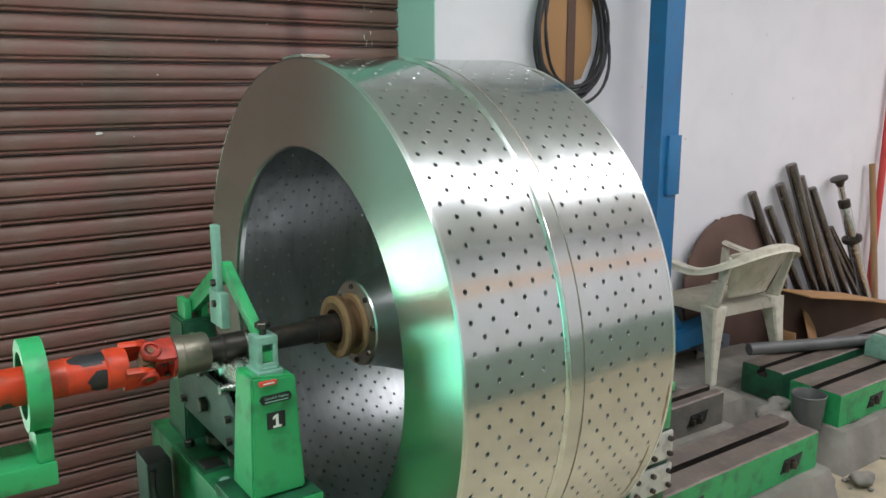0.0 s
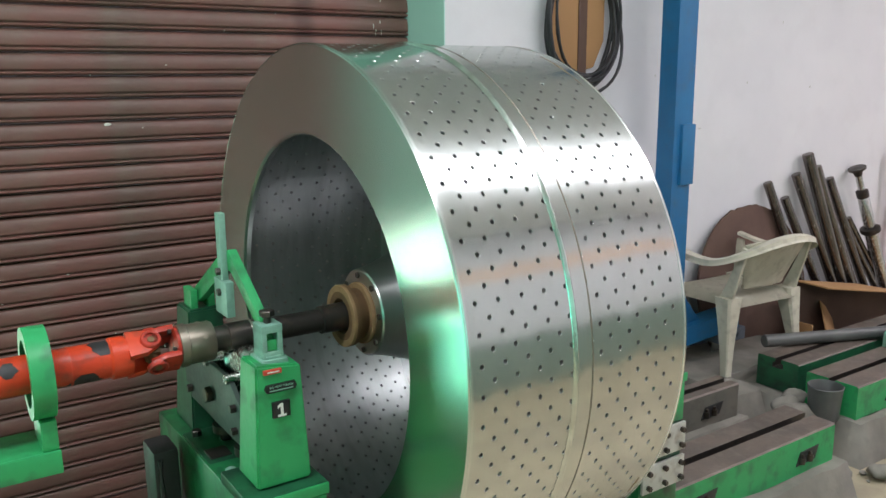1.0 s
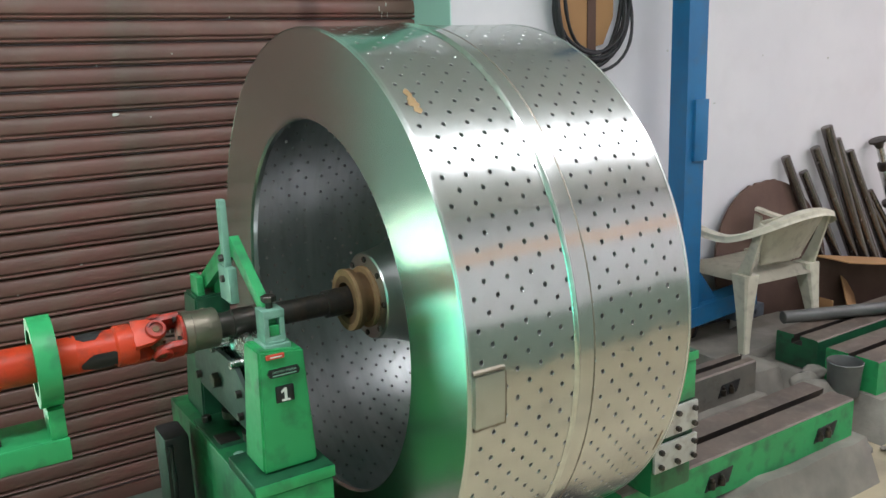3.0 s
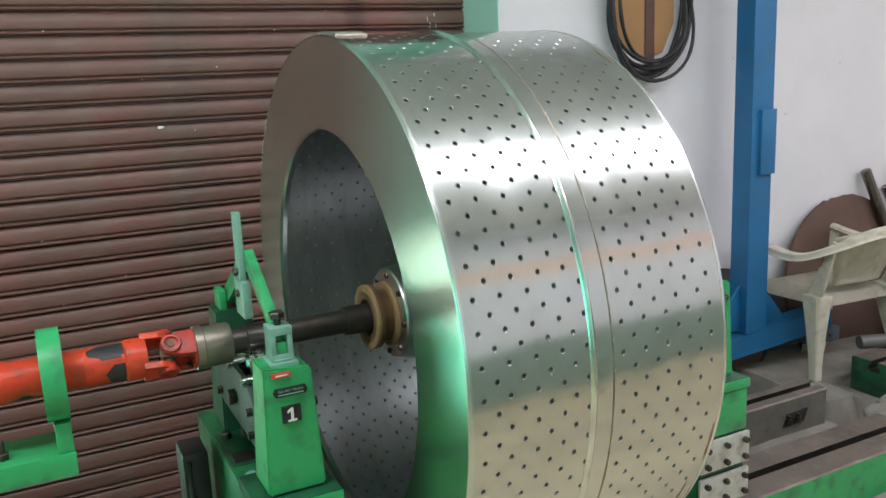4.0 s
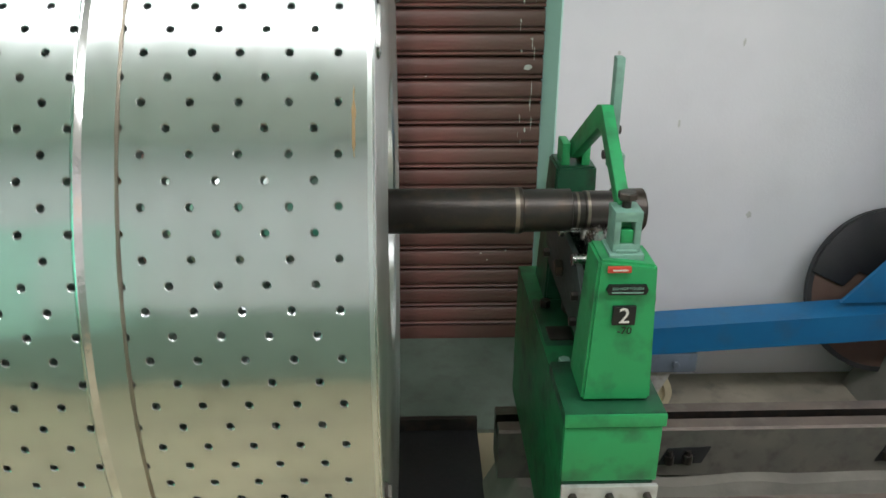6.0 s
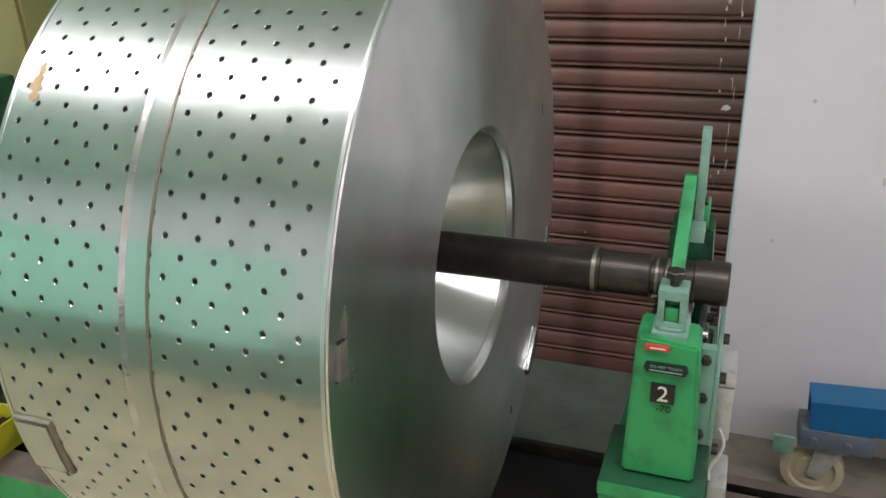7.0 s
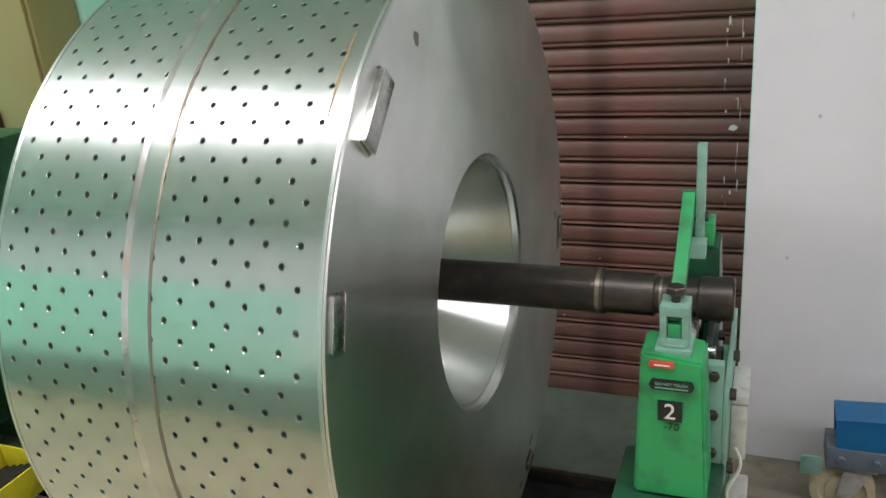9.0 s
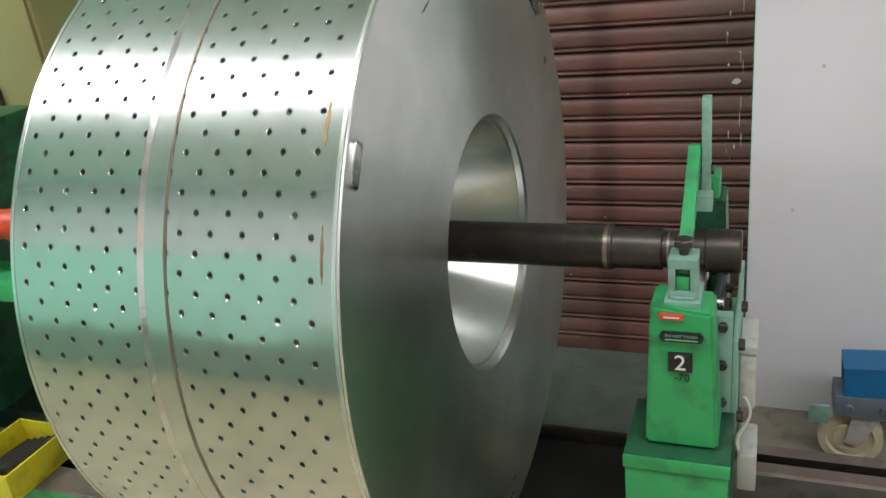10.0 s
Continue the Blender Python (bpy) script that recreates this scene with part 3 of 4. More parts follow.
    tilt = pose(0, 0, 0, -1.2)
    red = quick("red_sticker", "sign_red", th, "small red sticker", (-0.036, 0.004, fy - 0.001, fy + 0.006, 1.007, 1.017), bevel=0.0005)
    quick("sticker_text_bar", "sign_white", red, "", (-0.028, -0.002, fy - 0.002, fy + 0.004, 1.0105, 1.0132), bevel=0.0003)
    bm = BM()
    prism(bm, [(-0.036, 0.974), (-0.031, 0.9655), (0.033, 0.9655), (0.037, 0.974), (0.033, 0.983), (-0.031, 0.983)], fy - 0.0015, fy + 0.006, "y")
    name = part("name_plate", bm, "sign_black", th, "black warning plate with pale lettering")
    return th, name


def lettering(text, parent, x, y, z, size, mat, label=""):
    cu = bpy.data.curves.new("lettering", "FONT")
    cu.body, cu.size, cu.align_x, cu.align_y, cu.extrude = text, size, "CENTER", "CENTER", 0.0006
    ob = new("lettering", cu)
    bpy.context.view_layer.update()
    me = bpy.data.meshes.new_from_object(ob.evaluated_get(bpy.context.evaluated_depsgraph_get()))
    bpy.data.objects.remove(ob)
    me.materials.clear()
    me.materials.append(M[mat])
    o = new("lettering", me)
    o.parent = parent
    o.matrix_basis = pose(x, y, z, 90)
    if label:
        o["label"] = label
    return o


for digit, px in (("1", -0.612), ("2", 0.578)):
    ped, name_plate = pedestal(digit, px, "green bearing pedestal marked %s with rollers carrying the drum shaft" % digit)
    sign = quick("number_sign", "sign_black", ped, "small black number sign", (-0.021, 0.019, -0.2855, -0.279, 0.907, 0.943), bevel=0.0005)
    if digit == "1":
        bm = BM()
        prism(bm, [(-0.009, -0.015), (0.010, -0.015), (0.010, -0.0105), (0.0035, -0.0105), (0.0035, 0.015), (-0.0015, 0.015), (-0.009, 0.0095), (-0.009, 0.004), (-0.0025, 0.008), (-0.0025, -0.0105), (-0.009, -0.0105)], -0.0006, 0.0006, "y")
        bm.transform(Matrix.Translation((-0.001, -0.2865, 0.9245)))
        part("lettering", bm, "sign_white", sign, "white digit")
    else:
        lettering(digit, sign, -0.001, -0.2865, 0.9245, 0.042, "sign_white", "white digit")
    lettering("DO NOT TOUCH", name_plate, 0.001, -0.2858, 0.9775, 0.0068, "pale_green")
    quick("text_bar", "pale_green", name_plate, "", (-0.026, 0.028, -0.2856, -0.28, 0.9685, 0.971), bevel=0.0003)
    if digit == "2":
        lettering("-70", ped, 0.002, -0.2845, 0.895, 0.02, "sign_black", "black marker writing")


# ---- drum ----
ROW_A = (-0.388, -0.334, -0.278, -0.222, -0.167, -0.112, -0.059, -0.004, 0.050, 0.105)
ROW_B = (-0.360, -0.306, -0.250, -0.196, -0.087, -0.033, 0.021, 0.077, 0.132)
DRUM_L, DRUM_R, DRUM_RAD, SHELL = -0.419, 0.173, 0.677, 0.02
ROWS, HOLE = 144, 0.0050


def drum_shell(parent):
    """The perforated shell as one connected plate; every hole is cut through it."""
    verts, faces, normals, known = [], [], [], {}
    half = math.pi / ROWS
    shift = radians(4.4)

    def vert(x, a, r, key):
        if key not in known:
            known[key] = len(verts)
            verts.append((x, -r * math.cos(a), r * math.sin(a)))
        return known[key]

    def grid(x, h, s):
        h %= 2 * ROWS
        r = DRUM_RAD if s > 0 else DRUM_RAD - SHELL
        return vert(x, h * half + shift, r, (round(x, 4), h, s))

    def face(ids, s):
        ids = ids if s > 0 else ids[::-1]
        faces.append(ids)
        for k in ids:
            x, y, z = verts[k]
            d = math.hypot(y, z)
            normals.append((0, s * y / d, s * z / d))

    for row in range(ROWS):
        c = 2 * row
        if row % 2 == 0:
            cuts = [DRUM_L] + list(ROW_B[:4]) + [-0.1355] + list(ROW_B[4:])
            cells = [(cuts[k], cuts[k + 1], ROW_A[k]) for k in range(10)] + [(ROW_B[-1], DRUM_R, None)]
        else:
            cells = [(DRUM_L, ROW_A[0], None)] + [(ROW_A[k], ROW_A[k + 1], ROW_B[k]) for k in range(4)]
            cells += [(ROW_A[4], -0.1355, None), (-0.1355, ROW_A[5], None)]
            cells += [(ROW_A[k + 1], ROW_A[k + 2] if k < 8 else DRUM_R, ROW_B[k]) for k in range(4, 9)]
        for c0, c1, xc in cells:
            if xc is None:
                for s in (1, -1):
                    for h in (c - 1, c):
                        face([grid(c0, h, s), grid(c1, h, s), grid(c1, h + 1, s), grid(c0, h + 1, s)], s)
                continue
            rims = {}
            for s in (1, -1):
                outer = [grid(x, c + d, s) for x, d in ((c1, 0), (c1, 1), (xc, 1), (c0, 1), (c0, 0), (c0, -1), (xc, -1), (c1, -1))]
                rim = []
                wide = HOLE * (1.14 if s > 0 else 1.0)
                for k in range(8):
                    t = k * math.pi / 4
                    rim.append(vert(xc + wide * math.cos(t), c * half + shift + wide * math.sin(t) / DRUM_RAD, DRUM_RAD if s > 0 else DRUM_RAD - SHELL, (xc, c, s, k)))
                for k in range(8):
                    face([outer[k], outer[(k + 1) % 8], rim[(k + 1) % 8], rim[k]], s)
                rims[s] = rim
            a0 = c * half + shift
            throat = [vert(xc + HOLE * math.cos(k * math.pi / 4), a0 + HOLE * math.sin(k * math.pi / 4) / DRUM_RAD, DRUM_RAD - 0.0009, (xc, c, 0, k)) for k in range(8)]
            for top, low, lift in ((rims[1], throat, 1.0), (throat, rims[-1], 0.0)):
                for k in range(8):
                    q = (k + 1) % 8
                    faces.append([top[k], top[q], low[q], low[k]])
                    for kk in (k, q, q, k):
                        t = kk * math.pi / 4
                        n = Vector((-math.cos(t), -math.sin(t) * math.sin(a0) - lift * math.cos(a0), -math.sin(t) * math.cos(a0) + lift * math.sin(a0)))
                        normals.append(tuple(n.normalized()))
    me = bpy.data.meshes.new("shell")
    me.from_pydata(verts, [], faces)
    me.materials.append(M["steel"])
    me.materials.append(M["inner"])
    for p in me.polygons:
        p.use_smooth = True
        # inner faces take the steel that has shade painted in
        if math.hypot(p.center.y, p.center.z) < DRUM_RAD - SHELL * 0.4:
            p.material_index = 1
    me.normals_split_custom_set(normals)
    ob = new("shell", me)
    ob.parent = parent
    ob["label"] = "perforated brushed steel shell with rows of small holes"
    return ob


def surface_patch(bm, x0, x1, a0, a1, r0, r1, n=6):
    """A curved plate on the shell, in degrees."""
    g = []
    for r in (r0, r1):
        g.append([[bm.verts.new((x, -r * math.cos(radians(a0 + (a1 - a0) * k / n)), r * math.sin(radians(a0 + (a1 - a0) * k / n)))) for k in range(n + 1)] for x in (x0, x1)])
    for k in range(n):
        bm.faces.new((g[1][0][k], g[1][1][k], g[1][1][k + 1], g[1][0][k + 1]))
        bm.faces.new((g[0][0][k], g[0][0][k + 1], g[0][1][k + 1], g[0][1][k]))
        for e in (0, 1):
            bm.faces.new((g[0][e][k], g[1][e][k], g[1][e][k + 1], g[0][e][k + 1]))
    for k in (0, n):
        bm.faces.new((g[0][0][k], g[0][1][k], g[1][1][k], g[1][0][k]))


def on_drum(x, deg, r=DRUM_RAD):
    return (x, -r * math.cos(radians(deg)), r * math.sin(radians(deg)))


def drum():
    th = thing("centrifuge_drum", "large perforated brushed steel drum spinning on its dark shaft", "machine drum", pose(0, AX_Y, AX_Z))
    drum_shell(th)
    bm = BM()
    lathe(bm, [(DRUM_L + 0.02, 0.465), (DRUM_L + 0.006, 0.463), (DRUM_L - 0.001, 0.468), (DRUM_L - 0.001, DRUM_RAD - 0.004), (DRUM_L + 0.003, DRUM_RAD + 0.0012), (DRUM_L + 0.008, DRUM_RAD + 0.0012),
               (DRUM_L + 0.008, DRUM_RAD - 0.004), (DRUM_L + 0.02, DRUM_RAD - 0.014)], 144, closed=True)
    part("lip_ring", bm, "lip", th, "smooth satin steel lip ring", smooth_angle=30)
    bm = BM()
    lathe(bm, [(DRUM_R - 0.02, 0.262), (DRUM_R - 0.004, 0.262), (DRUM_R + 0.001, 0.268), (DRUM_R + 0.001, DRUM_RAD - 0.005), (DRUM_R - 0.003, DRUM_RAD + 0.0008), (DRUM_R - 0.008, DRUM_RAD + 0.0008),
               (DRUM_R - 0.008, DRUM_RAD - 0.005), (DRUM_R - 0.02, DRUM_RAD - 0.014)], 144, closed=True)
    part("end_disc", bm, "disc", th, "satin turned steel end disc with grey smears", smooth_angle=30)
    # hollow conical hub
    bm = BM()
    lathe(bm, [(DRUM_R - 0.019, 0.266), (-0.215, 0.127), (-0.25, 0.118), (-0.262, 0.116), (-0.275, 0.114), (-0.279, 0.11), (-0.279, 0.05), (-0.262, 0.05), (-0.255, 0.1), (-0.215, 0.115), (DRUM_R - 0.019, 0.256)], 96, closed=True)
    hub = part("hub", bm, "hub", th, "polished hollow conical hub", smooth_angle=30)
    for k in range(8):
        a = k * math.pi / 4
        c = Vector((0, math.cos(a) * 0.098, math.sin(a) * 0.098))
        bm = BM()
        rod(bm, c + Vector((-0.279, 0, 0)), c + Vector((-0.285, 0, 0)), 0.008, 6)
        part("hub_bolt", bm, "dark_steel", hub)
    bm = BM()
    lathe(bm, [(-0.279, 0.046), (-0.279, 0.08), (-0.289, 0.08), (-0.291, 0.064), (-0.318, 0.064), (-0.320, 0.080), (-0.336, 0.080), (-0.339, 0.077), (-0.339, 0.046)], 56, closed=True)
    collar = part("clamp_collar", bm, "rust", th, "rust-brown clamping collar")
    for x in (-0.2885, -0.3375):
        bm = BM()
        lathe(bm, [(x, 0.062), (x - 0.0022, 0.064), (x - 0.0022, 0.0795), (x, 0.0805), (x + 0.006, 0.0808), (x + 0.006, 0.07)], 56)
        part("flange_face", bm, "ochre_rust", collar, "ochre rusty flange edge")
    bm = BM()
    lathe(bm, [(-0.70, 0.001), (-0.70, 0.03), (-0.64, 0.03), (-0.638, 0.033), (-0.545, 0.033), (-0.543, 0.029), (-0.40, 0.029), (-0.398, 0.035), (-0.34, 0.036), (0.0, 0.044), (0.40, 0.044), (0.402, 0.0455), (0.425, 0.0455),
               (0.427, 0.042), (0.52, 0.042), (0.522, 0.036), (0.545, 0.036), (0.547, 0.038), (0.60, 0.038), (0.602, 0.042), (0.662, 0.042), (0.665, 0.039), (0.665, 0.001)], 48)
    shaft = part("shaft", bm, "dark_steel", th, "oily dark steel shaft")
    for x, w, r in ((0.41, 0.008, 0.0458), (-0.565, 0.008, 0.0335), (-0.585, 0.008, 0.0335), (0.53, 0.005, 0.0362), (0.55, 0.006, 0.0382)):
        bm = BM()
        lathe(bm, [(x, r - 0.001), (x, r), (x + w, r), (x + w, r - 0.001)], 48)
        part("bright_band", bm, "bronze" if x > 0.4 else "bright", shaft, "scraped bright band")
    # seam in the middle of the shell
    bm = BM()
    lathe(bm, [(-0.157, DRUM_RAD), (-0.1565, DRUM_RAD + 0.0016), (-0.114, DRUM_RAD + 0.0016), (-0.1135, DRUM_RAD)], 288)
    part("seam_band", bm, "steel", th, "smooth band between two weld seams", smooth_angle=30)
    bm = BM()
    lathe(bm, [(-0.1645, DRUM_RAD - 0.001), (-0.1640, DRUM_RAD), (-0.1582, DRUM_RAD + 0.0068), (-0.1574, DRUM_RAD + 0.0073), (-0.1562, DRUM_RAD + 0.0070), (-0.1500, DRUM_RAD + 0.0016)], 288)
    part("weld_bead", bm, "bead", th, "shiny ground weld bead", smooth_angle=25)
    bm = BM()
    ripple_bead(bm, [on_drum(-0.1125, k * 1.25, DRUM_RAD) for k in range(288)], 0.0027, True, 5)
    part("weld_bead", bm, "bronze", th, "dark weld seam")
    # balancing patch at the lip
    bm = BM()
    surface_patch(bm, -0.409, -0.342, 38.8, 47.5, DRUM_RAD, DRUM_RAD + 0.008)
    patch = part("balance_patch", bm, "hub", th, "welded-on shiny balancing plate")
    bm = BM()
    edge = [on_drum(-0.41 + 0.07 * k / 8, 47.9) for k in range(9)] + [on_drum(-0.339, 47.9 - 9.4 * k / 12) for k in range(1, 13)] + [on_drum(-0.339 - 0.07 * k / 8, 38.4) for k in range(1, 9)]
    ripple_bead(bm, [Vector(p) for p in edge], 0.006, False, 7)
    part("patch_weld", bm, "bronze", patch, "lumpy weld around the plate")
    for x, a, w, h, k in ((0.142, -174.7, 0.006, 5.5, 1), (0.15, 170, 0.004, 7, 2), (0.14, -76.5, 0.004, 15, 3), (0.16, -60, 0.005, 9, 4), (-0.372, 95, 0.02, 6, 5), (0.15, 20, 0.005, 6, 6)):
        rng = random.Random(k)
        bm = BM()
        lo, hi = [], []
        for q in range(13):
            d = a - h / 2 + h * q / 12
            wl = w * (0.2 + math.sin(math.pi * q / 12) ** 0.5) * rng.uniform(0.25, 0.7)
            lo.append(bm.verts.new(on_drum(x - wl, d, DRUM_RAD + 0.0004)))
            hi.append(bm.verts.new(on_drum(x + wl * rng.uniform(0.4, 1), d, DRUM_RAD + 0.0004)))
        for q in range(12):
            bm.faces.new((lo[q], hi[q], hi[q + 1], lo[q + 1]))
        part("rust_streak", bm, "rust_stain", th, "thin brown rust streak")
    # balancing pieces welded to the end disc: angle on the drum, radius, half length, half width, thickness
    for deg, rad, hl, hw, thick, mat, lab in ((281.5, 0.622, 0.062, 0.019, 0.014, "bright", "steel bar welded to the disc"), (64.0, 0.642, 0.026, 0.012, 0.010, "cast", "short blackened steel piece with weld spatter"),
                                              (253.0, 0.640, 0.040, 0.016, 0.005, "bright", "thin steel plate welded to the disc"), (181.0, 0.645, 0.030, 0.010, 0.006, "bright", "short thin steel strip"),
                                              (124.0, 0.640, 0.022, 0.010, 0.010, "cast", "short blackened steel piece")):
        turn = pose(0, 0, 0, -deg) @ Matrix.Translation((0, -rad, 0))
        bm = BM()
        box(bm, DRUM_R, DRUM_R + thick, -hw, hw, -hl, hl, 0.002, turn)
        bar = part("balance_bar", bm, mat, th, lab)
        bm = BM()
        rng = random.Random(int(deg))
        for e in (-1, 1):
            ripple_bead(bm, [turn @ Vector((DRUM_R + 0.002, -hw + 2 * hw * k / 6, e * (hl + 0.001))) for k in range(7)], 0.0035, False, int(deg) + e)
        ripple_bead(bm, [turn @ Vector((DRUM_R + 0.002, hw + 0.001, -hl + 2 * hl * k / 14)) for k in range(15)], 0.003, False, int(deg) + 5)
        part("bar_weld", bm, "dark_steel" if mat == "cast" else "bead", bar, "lumpy weld")
    # soot marks and scratches on the disc
    for deg, rad, w, h, k in ((68, 0.628, 0.012, 0.03, 1), (60, 0.60, 0.007, 0.018, 2), (120, 0.615, 0.006, 0.02, 3), (131, 0.64, 0.007, 0.012, 4), (300, 0.585, 0.014, 0.012, 6), (215, 0.56, 0.003, 0.025, 7)):
        rng = random.Random(k)
        bm = BM()
        prism(bm, [(w * math.cos(a * math.pi / 6) * rng.uniform(0.5, 1.1), h * math.sin(a * math.pi / 6) * rng.uniform(0.5, 1.1)) for a in range(12)], DRUM_R + 0.0012, DRUM_R + 0.0017, "x")
        bm.transform(pose(0, 0, 0, -deg) @ Matrix.Translation((0, -rad, 0)))
        part("soot_mark", bm, "cast", th, "dark soot mark")
    # coupling flange
    bm = BM()
    lathe(bm, [(-0.675, 0.03), (-0.675, 0.044), (-0.68, 0.047), (-0.735, 0.047), (-0.737, 0.05), (-0.755, 0.05), (-0.757, 0.02)], 48)
    for k in range(4):
        a = k * math.pi / 2 + 0.4
        c = Vector((-0.70, math.cos(a) * 0.046, math.sin(a) * 0.046))
        rod(bm, c, c + Vector((0, math.cos(a) * 0.003, math.sin(a) * 0.003)), 0.006, 6)
    part("coupling_sleeve", bm, "bronze", th, "worn brownish steel coupling sleeve")
    return th


DRUM = drum()


def cardan_shaft():
    th = thing("cardan_shaft", "orange-red cardan drive shaft with a greasy universal joint", "drive shaft", pose(0, AX_Y, AX_Z))
    bm = BM()
    for s in (-1, 1):
        prism(bm, [(-0.757, -0.03), (-0.757, 0.03), (-0.79, 0.028), (-0.822, 0.014), (-0.822, -0.014), (-0.79, -0.028)], s * 0.036 - 0.008, s * 0.036 + 0.008, "y", 0.003)
    lathe(bm, [(-0.752, 0.001), (-0.752, 0.045), (-0.762, 0.045), (-0.765, 0.001)], 32)
    yoke = part("driven_yoke", bm, "yoke_red", th, "grimy red joint yoke")
    for k in range(4):
        a = math.pi / 4 + k * math.pi / 2
        bm = BM()
        rod(bm, (-0.765, 0.036 * math.cos(a), 0.036 * math.sin(a)), (-0.773, 0.036 * math.cos(a), 0.036 * math.sin(a)), 0.007, 6)
        part("yoke_bolt", bm, "dark_steel", yoke)
    bm = BM()
    rod(bm, (-0.812, -0.046, 0), (-0.812, 0.046, 0), 0.013)
    rod(bm, (-0.812, 0, -0.046), (-0.812, 0, 0.046), 0.013)
    box(bm, -0.828, -0.796, -0.018, 0.018, -0.018, 0.018, 0.005)
    part("cross", bm, "rust", th, "greasy brown joint cross")
    bm = BM()
    for s in (-1, 1):
        prism(bm, [(-0.868, -0.034), (-0.868, 0.034), (-0.83, 0.03), (-0.802, 0.014), (-0.802, -0.014), (-0.83, -0.03)], s * 0.036 - 0.008, s * 0.036 + 0.008, "z", 0.003)
    lathe(bm, [(-0.858, 0.001), (-0.858, 0.042), (-0.872, 0.046), (-0.9, 0.046), (-0.905, 0.041), (-0.98, 0.041), (-0.982, 0.0425), (-0.985, 0.0425), (-0.987, 0.041), (-1.13, 0.041), (-1.135, 0.045), (-1.2, 0.045),
               (-1.203, 0.041), (-1.62, 0.041), (-1.62, 0.001)], 40)
    tube = part("tube_yoke", bm, "orange", th)
    # bearing cups in the yoke ears
    for ax, s, up in (("y", -1, yoke), ("y", 1, yoke), ("z", -1, tube), ("z", 1, tube)):
        x = -0.808 if up is yoke else -0.818
        turn = {("y", -1): pose(x, 0, 0, 0, 0, -90), ("y", 1): pose(x, 0, 0, 0, 0, 90), ("z", -1): pose(x, 0, 0, 0, 90), ("z", 1): pose(x, 0, 0, 0, -90)}[(ax, s)]
        bm = BM()
        lathe(bm, [(0.040, 0.023), (0.049, 0.022), (0.051, 0.020), (0.051, 0.015), (0.046, 0.0145), (0.046, 0.001)], 24, turn)
        cup = part("bearing_cup", bm, "yoke_red", up, "grimy bearing cup")
        bm = BM()
        lathe(bm, [(0.0462, 0.008), (0.0475, 0.0075), (0.0475, 0.001)], 16, turn)
        part("grease_nipple", bm, "rust", cup)
    for a0, x0, wide, tall, k in ((150, -0.955, 0.04, 26, 1), (20, -0.93, 0.05, 16, 2), (-70, -0.915, 0.03, 20, 3), (255, -1.10, 0.02, 12, 4)):
        rng = random.Random(k)
        bm = BM()
        rows = []
        for q in range(9):
            w = wide * (0.25 + 0.75 * math.sin(math.pi * (q + 0.5) / 9)) * rng.uniform(0.8, 1.1)
            a = radians(a0 + tall * (q - 4) / 2)
            rows.append([bm.verts.new((x, -0.0416 * math.cos(a), 0.0416 * math.sin(a))) for x in (x0 - w, x0 + w * rng.uniform(0.7, 1))])
        for lo, hi in zip(rows, rows[1:]):
            bm.faces.new((lo[0], lo[1], hi[1], hi[0]))
        part("grease_patch", bm, "black", tube, "black grease patch")
    return th


CARDAN = cardan_shaft()


def shaft_guard():
    th = thing("shaft_guard", "bright green ring guard bracket around the orange drive shaft", "guard bracket", pose(-1.045, AX_Y, AX_Z))
    bm = BM()
    n = 40
    ro, ri = 0.098, 0.072
    ring = []
    for x in (-0.022, 0.022):
        ring.append([[bm.verts.new((x, -r * math.cos(2 * math.pi * i / n), r * math.sin(2 * math.pi * i / n))) for i in range(n)] for r in (ri, ro)])
    for i in range(n):
        j = (i + 1) % n
        bm.faces.new((ring[0][0][i], ring[0][0][j], ring[0][1][j], ring[0][1][i]))
        bm.faces.new((ring[1][0][i], ring[1][1][i], ring[1][1][j], ring[1][0][j]))
        for q in (0, 1):
            bm.faces.new((ring[0][q][i], ring[1][q][i], ring[1][q][j], ring[0][q][j]))
    part("guard_ring", bm, "green", th)
    quick("upright", "green", th, "", (-0.012, 0.02, -0.055, 0.055, -0.158, -0.092), bevel=0.003)
    quick("foot_shelf", "green", th, "dusty green shelf", (-0.575, 0.02, -0.055, 0.085, -0.172, -0.158), bevel=0.003)
    quick("foot_face", "green", th, "", (-0.575, 0.022, -0.066, -0.056, -0.206, -0.156), bevel=0.003)
    bm = BM()
    rod(bm, (-0.115, -0.015, -0.158), (-0.115, -0.015, -0.118), 0.007)
    rod(bm, (-0.115, -0.015, -0.158), (-0.115, -0.015, -0.143), 0.014, 6)
    part("bolt", bm, "dark_steel", th)
    return th


shaft_guard()


def headstock():
    th = thing("drive_headstock", "dark green drive cabinet at the end of the machine bed", "machine cabinet", pose(-1.95, 0.1, 0))
    quick("cabinet", "dark_green", th, "", (-0.35, 0.33, -0.4, 0.45, 0.312, 1.22), bevel=0.02)
    bm = BM()
    lathe(bm, [(0.33, 0.09), (0.36, 0.085), (0.36, 0.001)], 40, Matrix.Translation((0, AX_Y - 0.1, AX_Z)))
    part("flange", bm, "orange", th)
    return th


headstock()


